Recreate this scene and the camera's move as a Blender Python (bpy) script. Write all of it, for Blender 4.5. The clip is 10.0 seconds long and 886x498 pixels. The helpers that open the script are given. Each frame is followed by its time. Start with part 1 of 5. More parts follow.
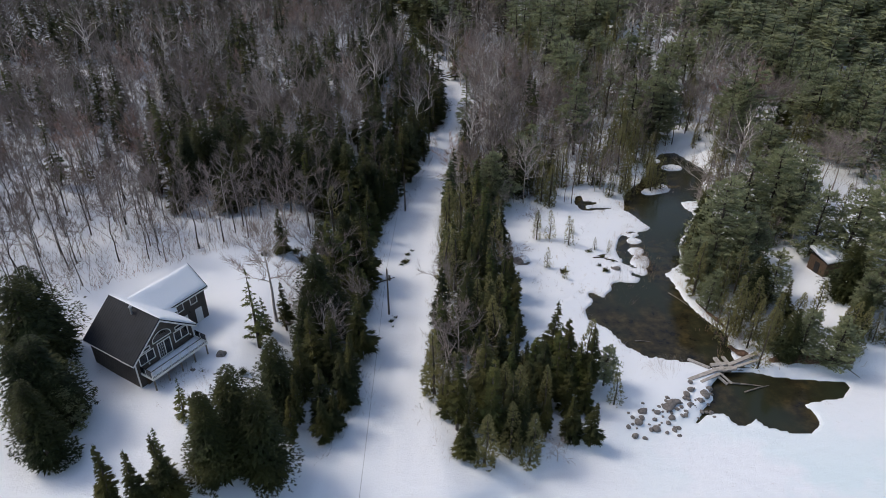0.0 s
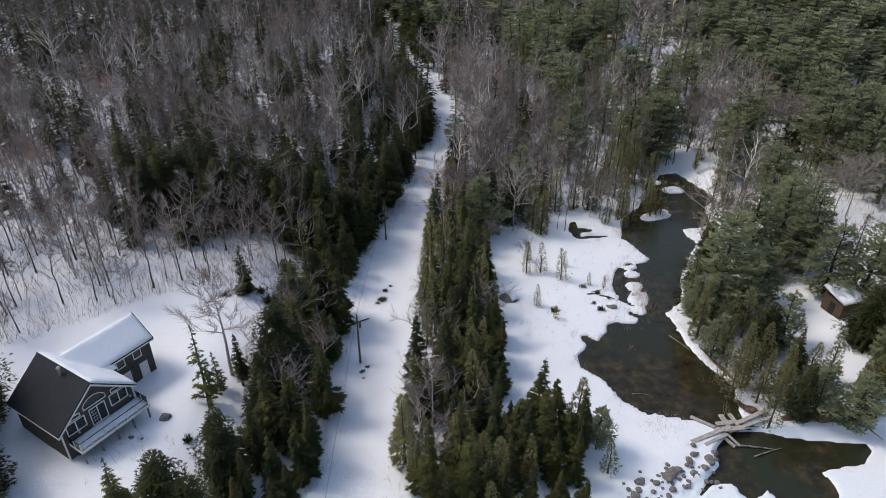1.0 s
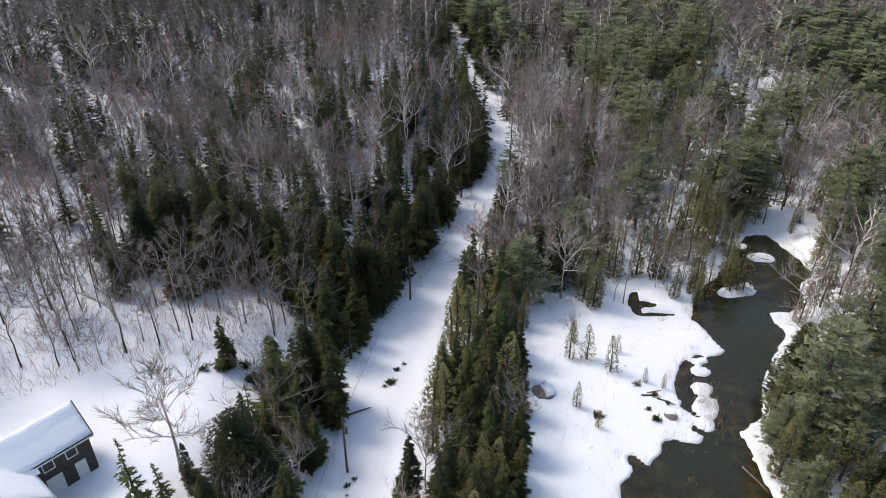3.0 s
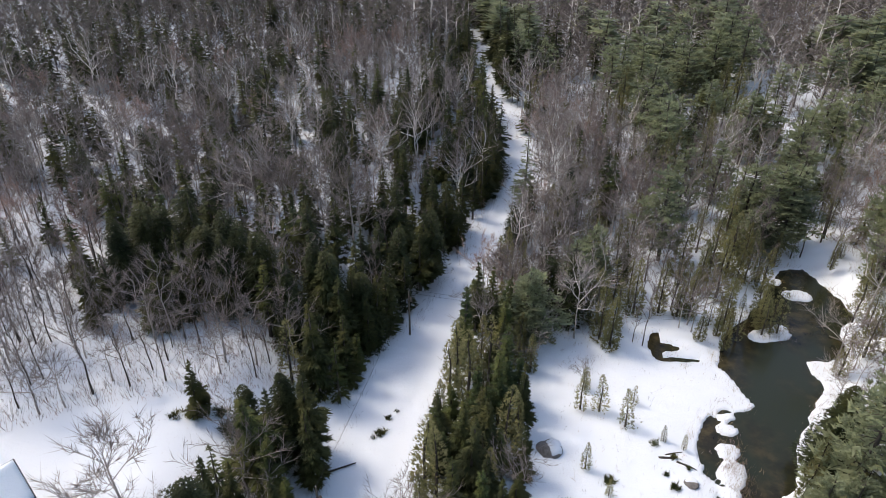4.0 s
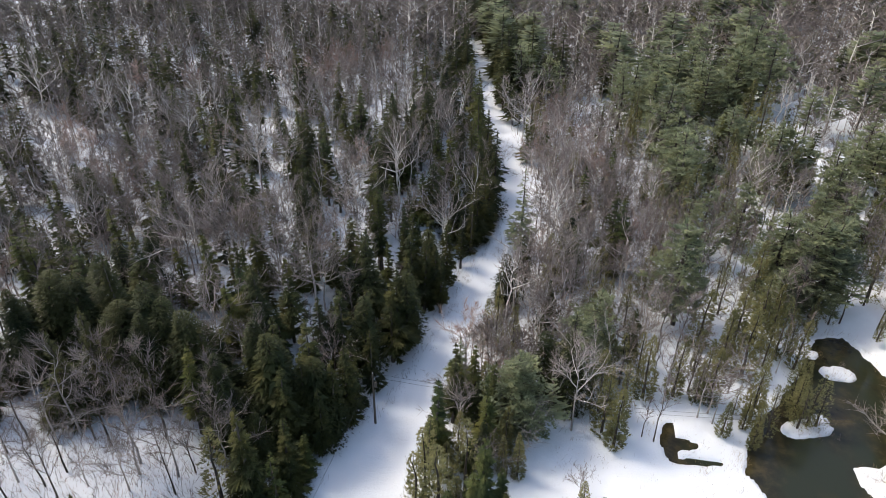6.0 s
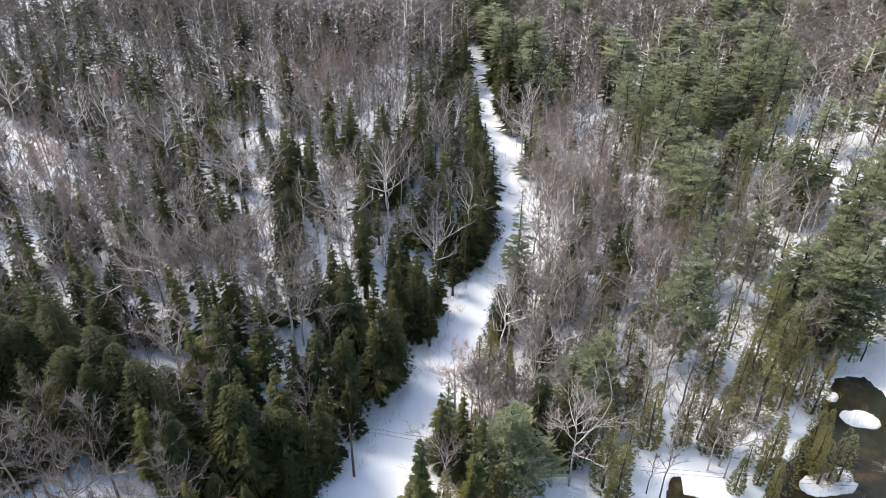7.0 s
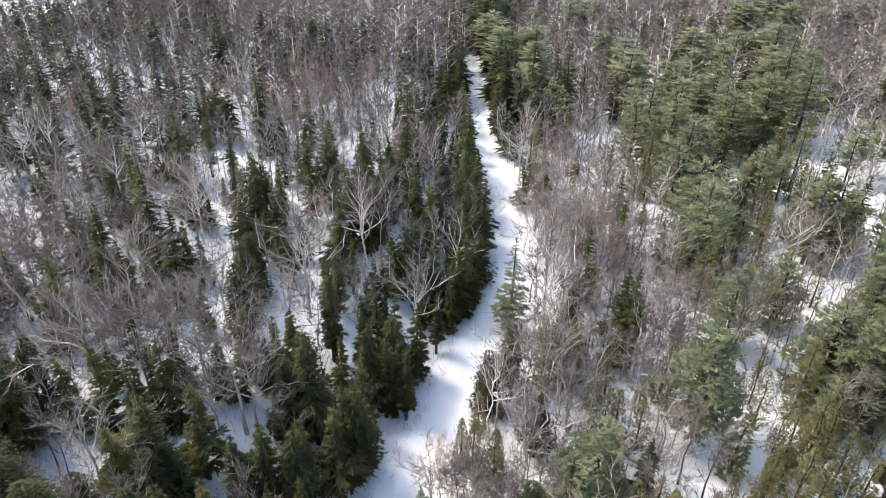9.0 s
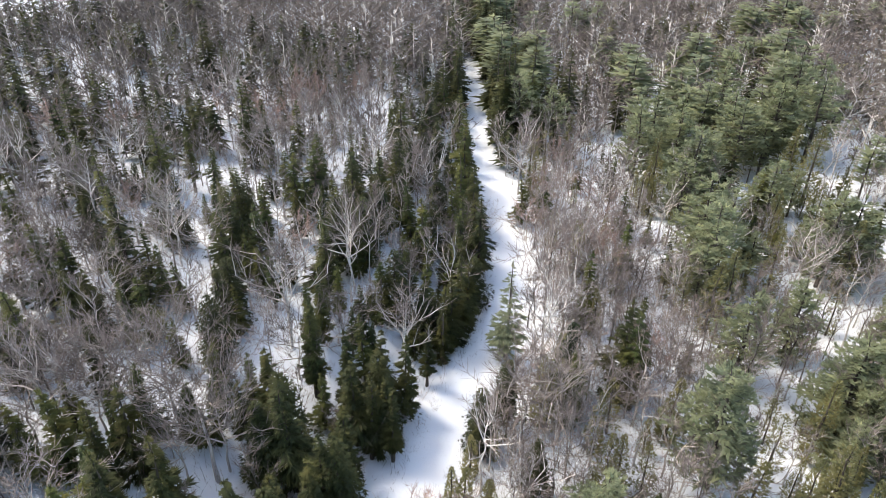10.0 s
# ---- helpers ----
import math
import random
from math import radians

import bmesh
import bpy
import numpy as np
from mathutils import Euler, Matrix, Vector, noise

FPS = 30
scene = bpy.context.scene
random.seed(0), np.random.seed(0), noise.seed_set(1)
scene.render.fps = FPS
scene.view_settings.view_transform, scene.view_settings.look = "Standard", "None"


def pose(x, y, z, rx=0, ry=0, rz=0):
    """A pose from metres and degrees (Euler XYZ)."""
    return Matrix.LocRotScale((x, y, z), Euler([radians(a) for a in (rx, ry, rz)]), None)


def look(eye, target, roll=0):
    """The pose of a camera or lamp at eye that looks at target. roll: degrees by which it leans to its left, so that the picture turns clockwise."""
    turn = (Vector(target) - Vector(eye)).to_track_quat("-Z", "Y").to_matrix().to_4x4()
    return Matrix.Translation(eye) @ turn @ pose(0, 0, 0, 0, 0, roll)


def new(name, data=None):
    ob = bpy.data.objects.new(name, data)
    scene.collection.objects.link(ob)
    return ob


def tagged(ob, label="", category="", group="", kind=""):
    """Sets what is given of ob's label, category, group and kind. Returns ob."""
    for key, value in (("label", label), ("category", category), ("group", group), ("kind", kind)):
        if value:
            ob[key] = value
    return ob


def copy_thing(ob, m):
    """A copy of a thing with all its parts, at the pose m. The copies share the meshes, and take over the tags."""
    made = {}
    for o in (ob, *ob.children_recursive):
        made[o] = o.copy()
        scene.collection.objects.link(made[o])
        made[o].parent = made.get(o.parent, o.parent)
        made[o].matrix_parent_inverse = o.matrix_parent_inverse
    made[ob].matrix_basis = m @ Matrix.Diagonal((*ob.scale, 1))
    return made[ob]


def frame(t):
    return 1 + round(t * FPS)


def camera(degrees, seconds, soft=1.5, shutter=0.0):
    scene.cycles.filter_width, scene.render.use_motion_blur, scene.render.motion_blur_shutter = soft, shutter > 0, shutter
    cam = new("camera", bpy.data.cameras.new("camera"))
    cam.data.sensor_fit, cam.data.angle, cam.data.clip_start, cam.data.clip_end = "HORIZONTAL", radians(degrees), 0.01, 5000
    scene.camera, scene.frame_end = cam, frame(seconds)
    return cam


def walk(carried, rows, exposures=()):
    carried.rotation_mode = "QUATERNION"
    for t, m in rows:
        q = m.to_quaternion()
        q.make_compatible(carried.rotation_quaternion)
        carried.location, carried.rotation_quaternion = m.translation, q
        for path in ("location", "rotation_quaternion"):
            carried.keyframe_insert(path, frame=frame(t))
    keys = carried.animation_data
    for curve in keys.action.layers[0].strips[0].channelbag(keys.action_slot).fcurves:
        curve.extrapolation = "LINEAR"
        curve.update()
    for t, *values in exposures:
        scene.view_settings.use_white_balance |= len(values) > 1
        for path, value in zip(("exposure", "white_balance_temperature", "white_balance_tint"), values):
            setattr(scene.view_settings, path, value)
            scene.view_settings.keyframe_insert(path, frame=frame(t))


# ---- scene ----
cam = camera(68.0, 10.0, soft=0.85)
METRES, EYE, TILT, LEAN, TURN = 90.0, 61.0, -31.0, 0.0, 0.0
ROWS = [
    (0.0, 0.0, 0.0, 0.0, 0.0, 0.0, 0.0),
    (0.5, 0.0183, 0.0512, 0.0303, 0.07, 0.09, -0.03),
    (1.0, 0.036, 0.1014, 0.0597, 0.11, 0.18, -0.07),
    (1.5, 0.0534, 0.15, 0.0884, 0.17, 0.26, -0.1),
    (2.0, 0.0694, 0.1979, 0.1158, 0.83, 0.35, -0.57),
    (2.5, 0.0852, 0.2454, 0.1432, 3.91, 0.35, -2.51),
    (4.0, 0.1185, 0.3843, 0.223, 8.68, 0.18, -5.55),
    (4.5, 0.1235, 0.4301, 0.2496, 9.01, 0.18, -5.81),
    (5.0, 0.1271, 0.4726, 0.2741, 9.25, 0.19, -5.95),
    (5.5, 0.1295, 0.5169, 0.3004, 9.42, 0.17, -6.09),
    (7.0, 0.1352, 0.641, 0.3751, 9.9, 0.05, -6.41),
    (7.5, 0.1353, 0.6791, 0.3979, 10.0, -0.0, -6.5),
    (8.0, 0.1353, 0.7152, 0.4198, 10.1, -0.05, -6.59),
    (8.5, 0.1352, 0.7491, 0.4412, 10.22, -0.13, -6.71),
    (9.0, 0.1348, 0.7824, 0.4606, 10.3, -0.13, -6.78),
    (9.5, 0.1344, 0.815, 0.4803, 10.39, -0.16, -6.85),
    (10.0, 0.1337, 0.8469, 0.4997, 10.48, -0.19, -6.93),
]
walk(cam, [(t, pose(0, 0, EYE, TILT, LEAN, TURN) @ pose(METRES * x, METRES * y, METRES * z, 90 + pitch, roll, yaw)) for t, x, y, z, yaw, pitch, roll in ROWS],
     exposures=[(0.0, 0.15, 6850, 10), (2.5, 0.68, 6950, 10), (5.5, 0.80, 7100, 9), (7.5, 1.55, 7250, 8), (10.0, 1.58, 7250, 8)])

# ---- world, sun ----
SUN_TO = Vector((-0.90, 0.25, 1.15)).normalized()
world = bpy.data.worlds.new("sky")
world.use_nodes = True
scene.world = world
wn = world.node_tree.nodes
sky = wn.new("ShaderNodeTexSky")
sky.sky_type = "NISHITA"
sky.sun_disc = False
sky.sun_elevation = math.asin(SUN_TO.z)
sky.sun_rotation = math.atan2(SUN_TO.x, SUN_TO.y)
sky.air_density, sky.dust_density, sky.ozone_density = 1.0, 2.0, 1.0
wn["Background"].inputs[1].default_value = 0.15
world.node_tree.links.new(sky.outputs[0], wn["Background"].inputs[0])
sun = new("sun", bpy.data.lights.new("sun", "SUN"))
sun.data.energy, sun.data.angle, sun.data.color = 1.25, radians(15.0), (1.0, 0.945, 0.86)
sun.matrix_world = look((0, 0, 200), Vector((0, 0, 200)) - SUN_TO)


# ---- materials ----
class Mat:
    """A node material: principled shader with small helpers."""

    def __init__(self, name, rough=0.8, metal=0.0, spec=0.3):
        self.m = bpy.data.materials.new(name)
        self.m.use_nodes = True
        self.n, self.l = self.m.node_tree.nodes, self.m.node_tree.links
        self.b = self.n["Principled BSDF"]
        self.b.inputs["Roughness"].default_value = rough
        self.b.inputs["Metallic"].default_value = metal
        self.b.inputs["Specular IOR Level"].default_value = spec

    def node(self, kind, **inputs):
        nd = self.n.new("ShaderNode" + kind)
        for k, v in inputs.items():
            key = k.replace("_", " ")
            if hasattr(v, "is_output"):
                self.l.new(v, nd.inputs[key])
            else:
                nd.inputs[key].default_value = v
        return nd

    def place(self, stretch=(1, 1, 1)):
        g = self.node("NewGeometry")
        mp = self.node("Mapping", Scale=stretch)
        self.l.new(g.outputs["Position"], mp.inputs["Vector"])
        return mp.outputs[0]

    def local(self, stretch=(1, 1, 1)):
        g = self.node("TexCoord")
        mp = self.node("Mapping", Scale=stretch)
        self.l.new(g.outputs["Object"], mp.inputs["Vector"])
        return mp.outputs[0]

    def noise(self, vec, scale, detail=4.0, rough=0.55):
        return self.node("TexNoise", Vector=vec, Scale=scale, Detail=detail, Roughness=rough).outputs["Fac"]

    def ramp(self, fac, stops):
        r = self.n.new("ShaderNodeValToRGB")
        self.l.new(fac, r.inputs[0])
        e = r.color_ramp.elements
        while len(e) < len(stops):
            e.new(0.5)
        for el, (pos, col) in zip(e, stops):
            el.position = pos
            el.color = (*col, 1) if len(col) == 3 else (col[0],) * 3 + (1,)
        return r.outputs[0]

    def mix(self, fac, a, b, mode="MIX"):
        nd = self.n.new("ShaderNodeMix")
        nd.data_type, nd.blend_type = "RGBA", mode
        for i, v in ((0, fac), (6, a), (7, b)):
            if hasattr(v, "is_output"):
                self.l.new(v, nd.inputs[i])
            elif i == 0:
                nd.inputs[0].default_value = v
            else:
                nd.inputs[i].default_value = (*v, 1)
        return nd.outputs[2]

    def color(self, c):
        if hasattr(c, "is_output"):
            self.l.new(c, self.b.inputs["Base Color"])
        else:
            self.b.inputs["Base Color"].default_value = (*c, 1)
        return self

    def bump(self, h, strength=0.4, dist=0.1):
        nd = self.node("Bump", Height=h, Strength=strength, Distance=dist)
        self.l.new(nd.outputs[0], self.b.inputs["Normal"])
        return self

    def rnd(self):
        return self.node("ObjectInfo").outputs["Random"]

    def isle(self):
        return self.node("NewGeometry").outputs["Random Per Island"]


def plain(name, col, rough=0.7, metal=0.0, var=0.25, scale=3.0, bump=0.15):
    """A painted or plain surface with soft blotches and fine grain."""
    m = Mat(name, rough, metal)
    p = m.place()
    f = m.noise(p, scale, 5)
    lo, hi = [c * (1 - var) for c in col], [min(1, c * (1 + var)) for c in col]
    m.color(m.ramp(f, [(0.3, lo), (0.7, hi)]))
    m.bump(m.noise(p, scale * 12, 3), bump, 0.02)
    return m.m


def snow_material():
    m = Mat("snow", 0.55, spec=0.2)
    p = m.place()
    big, mid, fine = m.noise(p, 0.05, 3), m.noise(p, 0.6, 5), m.noise(p, 6.0, 6, 0.7)
    base = m.mix(big, (0.79, 0.825, 0.885), (0.87, 0.89, 0.925))
    litter = m.ramp(m.noise(p, 2.2, 8, 0.75), [(0.60, (0, 0, 0)), (0.72, (1, 1, 1))])
    patch = m.ramp(m.noise(p, 0.11, 3), [(0.45, (0, 0, 0)), (0.62, (0.55, 0.55, 0.55))])
    # wet, bluish slush out on the lake ice
    sep = m.node("SeparateXYZ", Vector=p)
    out = m.mix(1.0, m.ramp(m.node("MapRange", Value=sep.outputs[1], From_Min=40.0, From_Max=66.0).outputs[0], [(0.45, (1, 1, 1)), (0.95, (0, 0, 0))]),
                m.ramp(m.node("MapRange", Value=sep.outputs[0], From_Min=14.0, From_Max=40.0).outputs[0], [(0.2, (0, 0, 0)), (0.7, (1, 1, 1))]), "MULTIPLY")
    slush = m.mix(1.0, out, m.ramp(m.noise(p, 0.075, 4), [(0.44, (0, 0, 0)), (0.56, (0.8, 0.8, 0.8))]), "MULTIPLY")
    dry = m.mix(m.mix(1.0, litter, patch, "MULTIPLY"), base, (0.34, 0.27, 0.21))
    m.color(m.mix(slush, dry, (0.70, 0.82, 0.86)))
    h = m.mix(0.35, mid, fine)
    m.bump(h, 0.8, 0.35)
    return m.m


def needle_material(name, dark, light, tip, glow=0.25):
    """Evergreen needles: tone by tree and by spray, some light shines through."""
    m = Mat(name, 0.65, spec=0.25)
    own = m.ramp(m.rnd(), [(0.0, dark), (1.0, light)])
    site = m.ramp(m.noise(m.place((1, 1, 0.3)), 0.30, 2), [(0.36, [c * 0.7 for c in dark]), (0.50, dark), (0.66, light)])
    tree = m.mix(0.5, own, site)
    spray = m.ramp(m.isle(), [(0.0, (0.55, 0.55, 0.55)), (0.8, (1.1, 1.1, 1.1)), (1.0, (1.5, 1.4, 1.2))])
    c = m.mix(1.0, tree, spray, "MULTIPLY")
    far = m.ramp(m.noise(m.place(), 0.22, 2), [(0.40, (0, 0, 0)), (0.70, (1, 1, 1))])
    c = m.mix(m.mix(0.5, (0, 0, 0), far), c, tip)
    m.color(c)
    tr = m.node("BsdfTranslucent")
    m.l.new(c, tr.inputs[0])
    mx = m.node("MixShader", Fac=glow)
    m.l.new(m.b.outputs[0], mx.inputs[1])
    m.l.new(tr.outputs[0], mx.inputs[2])
    m.l.new(mx.outputs[0], m.n["Material Output"].inputs[0])
    return m.m


def bark_material(name, dark, light, scale=6.0):
    m = Mat(name, 0.9, spec=0.15)
    p = m.place((1, 1, 0.35))
    tree = m.ramp(m.rnd(), [(0.0, dark), (1.0, light)])
    f = m.ramp(m.noise(p, scale, 5), [(0.3, (0.6, 0.6, 0.6)), (0.7, (1.3, 1.3, 1.3))])
    g = m.ramp(m.noise(m.place(), 0.09, 2), [(0.35, (0.75, 0.72, 0.72)), (0.65, (1.2, 1.2, 1.2))])
    m.color(m.mix(1.0, m.mix(1.0, tree, f, "MULTIPLY"), g, "MULTIPLY"))
    return m.m


def water_material():
    m = Mat("stream_water", 0.08, spec=0.28)
    p = m.place()
    bed = m.ramp(m.noise(p, 0.5, 6, 0.65), [(0.30, (0.010, 0.009, 0.006)), (0.50, (0.030, 0.024, 0.012)), (0.62, (0.060, 0.046, 0.020)), (0.80, (0.090, 0.072, 0.035))])
    deep = m.ramp(m.noise(m.place((1, 0.6, 1)), 0.10, 3), [(0.42, (1, 1, 1)), (0.60, (0, 0, 0))])
    m.color(m.mix(deep, bed, (0.024, 0.028, 0.016)))
    r = m.ramp(m.noise(m.place((1, 0.45, 1)), 0.28, 4), [(0.35, (0.05, 0.05, 0.05)), (0.7, (0.26, 0.26, 0.26))])
    m.l.new(r, m.b.inputs["Roughness"])
    m.bump(m.noise(m.place((1, 0.5, 1)), 2.5, 4), 0.12, 0.06)
    return m.m


SNOW = snow_material()
WATER = water_material()
SPRUCE = needle_material("spruce_needles", (0.029, 0.041, 0.017), (0.072, 0.082, 0.024), (0.14, 0.122, 0.032))
PINE = needle_material("pine_needles", (0.22, 0.255, 0.165), (0.36, 0.395, 0.24), (0.41, 0.42, 0.225), 0.52)
CEDAR = needle_material("cedar_sprays", (0.17, 0.175, 0.085), (0.28, 0.272, 0.128), (0.36, 0.315, 0.135), 0.5)
BARK_DARK = bark_material("dark_bark", (0.05, 0.042, 0.036), (0.11, 0.095, 0.08))
BARK_GREY = bark_material("grey_bark", (0.27, 0.242, 0.218), (0.56, 0.51, 0.465))
BARK_PALE = bark_material("pale_bark", (0.34, 0.32, 0.295), (0.62, 0.585, 0.54))
HEMLOCK = needle_material("hemlock_needles", (0.022, 0.034, 0.014), (0.052, 0.064, 0.022), (0.105, 0.10, 0.03))
FIR = needle_material("fir_needles", (0.042, 0.066, 0.024), (0.11, 0.128, 0.034), (0.19, 0.165, 0.04))
TWIG = bark_material("bare_twigs", (0.17, 0.142, 0.128), (0.34, 0.288, 0.262))
BIRCH = bark_material("birch_bark", (0.62, 0.58, 0.53), (0.84, 0.81, 0.76))
REDTWIG = bark_material("reddish_twigs", (0.33, 0.22, 0.18), (0.46, 0.32, 0.27))
ROCK = plain("boulder_stone", (0.17, 0.155, 0.145), 0.85, var=0.45, scale=4, bump=0.5)
GREYWOOD = plain("weathered_timber", (0.20, 0.175, 0.15), 0.85, var=0.3, scale=5, bump=0.4)
PALEWOOD = plain("bleached_timber", (0.36, 0.33, 0.30), 0.85, var=0.3, scale=3, bump=0.4)
EARTH = plain("brown_earth", (0.105, 0.066, 0.045), 0.95, var=0.5, scale=2.5, bump=0.7)
SIDING = plain("taupe_siding", (0.085, 0.072, 0.062), 0.7, var=0.15, scale=1.5)
TRIM = plain("white_trim", (0.72, 0.71, 0.68), 0.55, var=0.06)
METAL = plain("charcoal_metal_roofing", (0.010, 0.013, 0.020), 0.6, 0.0, var=0.25, scale=0.7, bump=0.05)
DARKMETAL = plain("dark_rail_metal", (0.03, 0.028, 0.026), 0.5, 0.2, var=0.2)
STEEL = plain("galvanised_steel", (0.5, 0.5, 0.5), 0.4, 0.8, var=0.2)
CONCRETE = plain("grey_foundation", (0.20, 0.18, 0.165), 0.9, var=0.2, scale=2)
BROWNWOOD = plain("brown_timber", (0.10, 0.065, 0.042), 0.8, var=0.3, scale=4)
POLEWOOD = plain("pole_wood", (0.10, 0.085, 0.07), 0.9, var=0.3, scale=3)
CABLE = plain("black_cable", (0.02, 0.02, 0.02), 0.6)


def glass_material():
    m = Mat("window_glass", 0.04, spec=0.6)
    m.color((0.012, 0.014, 0.017))
    return m.m


GLASS = glass_material()


# ---- mesh helpers ----
class Geo:
    """Collects vertices and faces of one mesh."""

    def __init__(self):
        self.v, self.f, self.k = [], [], []

    def face(self, pts, mat=0):
        i = len(self.v)
        self.v += [tuple(p) for p in pts]
        self.f.append(tuple(range(i, i + len(pts))))
        self.k.append(mat)

    def tube(self, a, b, ra, rb, n=5, mat=0, cap=False):
        a, b = Vector(a), Vector(b)
        w = (b - a).normalized()
        u = w.cross(Vector((0.31, 0.9, 0.2))).normalized()
        s = w.cross(u)
        i = len(self.v)
        ring = [u * math.cos(6.2832 * j / n) + s * math.sin(6.2832 * j / n) for j in range(n)]
        self.v += [tuple(a + r * ra) for r in ring]
        if rb <= 0:
            self.v.append(tuple(b))
            for j in range(n):
                self.f.append((i + j, i + (j + 1) % n, i + n))
                self.k.append(mat)
        else:
            self.v += [tuple(b + r * rb) for r in ring]
            for j in range(n):
                jj = (j + 1) % n
                self.f.append((i + j, i + jj, i + n + jj, i + n + j))
                self.k.append(mat)
            if cap:
                self.f.append(tuple(i + n + j for j in range(n)))
                self.f.append(tuple(i + n - 1 - j for j in range(n)))
                self.k += [mat, mat]

    def pipe(self, pts, radii, n=5, mat=0):
        """One welded tube along points, closed at its tip."""
        i = len(self.v)
        for j, (p, r) in enumerate(zip(pts, radii)):
            w = (Vector(pts[min(j + 1, len(pts) - 1)]) - Vector(pts[max(j - 1, 0)])).normalized()
            u = w.cross(Vector((0.31, 0.9, 0.2))).normalized()
            s = w.cross(u)
            self.v += [tuple(Vector(p) + (u * math.cos(6.2832 * k / n) + s * math.sin(6.2832 * k / n)) * r) for k in range(n)]
        for j in range(len(pts) - 1):
            for k in range(n):
                kk = (k + 1) % n
                self.f.append((i + j * n + k, i + j * n + kk, i + j * n + n + kk, i + j * n + n + k))
                self.k.append(mat)

    def box(self, a, b, m=None, mat=0):
        """A box from corner a to corner b, by the matrix m."""
        i = len(self.v)
        for z in (a[2], b[2]):
            for x, y in ((a[0], a[1]), (b[0], a[1]), (b[0], b[1]), (a[0], b[1])):
                p = Vector((x, y, z))
                self.v.append(tuple(m @ p if m else p))
        for q in ((3, 2, 1, 0), (4, 5, 6, 7), (0, 1, 5, 4), (1, 2, 6, 5), (2, 3, 7, 6), (3, 0, 4, 7)):
            self.f.append(tuple(i + j for j in q))
            self.k.append(mat)

    def prism(self, outline, a, b, axis=1, mat=0):
        """An outline of (u, w) pairs pushed from a to b along an axis."""
        def put(u, w, s):
            return (u, s, w) if axis == 1 else (s, u, w) if axis == 0 else (u, w, s)
        i, n = len(self.v), len(outline)
        self.v += [put(u, w, a) for u, w in outline] + [put(u, w, b) for u, w in outline]
        self.f.append(tuple(i + j for j in range(n)))
        self.f.append(tuple(i + 2 * n - 1 - j for j in range(n)))
        self.k += [mat, mat]
        for j in range(n):
            jj = (j + 1) % n
            self.f.append((i + jj, i + j, i + n + j, i + n + jj))
            self.k.append(mat)

    def mesh(self, name, mats, smooth=False, fix=False):
        me = bpy.data.meshes.new(name)
        me.from_pydata(self.v, [], self.f)
        for m in mats if isinstance(mats, (list, tuple)) else [mats]:
            me.materials.append(m)
        if len(me.materials) > 1:
            me.polygons.foreach_set("material_index", self.k)
        if fix:
            bm = bmesh.new()
            bm.from_mesh(me)
            bmesh.ops.recalc_face_normals(bm, faces=bm.faces)
            bm.to_mesh(me)
            bm.free()
        if smooth:
            me.polygons.foreach_set("use_smooth", [True] * len(me.polygons))
        me.update()
        return me


def part(name, geo, material, parent, label="", smooth=False):
    """One mesh object under a thing or under a part."""
    ob = new(name, geo.mesh(name, material, smooth, True) if isinstance(geo, Geo) else geo)
    ob.parent = parent
    return tagged(ob, label)


def quick_mesh(name, v, f, mats, k=None):
    """A mesh of triangles from arrays."""
    me = bpy.data.meshes.new(name)
    me.vertices.add(len(v))
    me.vertices.foreach_set("co", np.asarray(v, np.float32).ravel())
    me.loops.add(3 * len(f))
    me.loops.foreach_set("vertex_index", np.asarray(f, np.int32).ravel())
    me.polygons.add(len(f))
    me.polygons.foreach_set("loop_start", np.arange(0, 3 * len(f), 3, dtype=np.int32))
    for m in mats:
        me.materials.append(m)
    if k is not None:
        me.polygons.foreach_set("material_index", np.asarray(k, np.int32))
    me.update(calc_edges=True)
    return me


# ---- lie of the land ----
def smooth_step(t):
    t = np.clip(t, 0, 1)
    return t * t * (3 - 2 * t)


def road_z(y):
    return np.interp(y, [50, 78, 94, 114, 140, 200, 254, 330, 600], [2.9, 2.6, 1.8, 0.9, 1.0, 3, 6.5, 10, 18])


def road_x(y):
    return np.interp(y, [45, 52, 58, 67, 78, 90, 97, 104, 111, 119, 127, 138, 147, 151, 157, 166, 174, 184, 193, 210, 216, 234, 250, 263, 292, 330],
                     [-6.4, -6.6, -6.2, -6.1, -5.5, -5.5, -6, -6, -5.5, -2.9, -2.7, -0.2, 0.7, 1.2, 3.0, 4.5, 4.4, 2.9, 0.2, -4.6, -6.3, -11.3, -14.4, -17, -24.2, -34])


def road_w(y):
    return np.interp(y, [45, 52, 58, 67, 78, 90, 97, 104, 111, 119, 127, 138, 151, 157, 166, 174, 184, 193, 210, 216, 234, 250, 263, 292],
                     [15, 13, 7.6, 7.2, 8.7, 9.4, 8.6, 10, 9, 6.4, 4.8, 4.8, 5, 4.9, 5.9, 6.8, 7.8, 6.3, 5.4, 5, 5.4, 4.8, 5.2, 4.2])


def lake_side(x, y):
    """How far a point lies out on the lake (metres, minus on land)."""
    shore = np.interp(x, [-20, 0, 12, 23, 30, 33, 38, 41, 48, 60, 90, 200], [38, 42, 53, 57, 60, 62, 68, 69.3, 69, 69.5, 71, 72])
    return shore - y


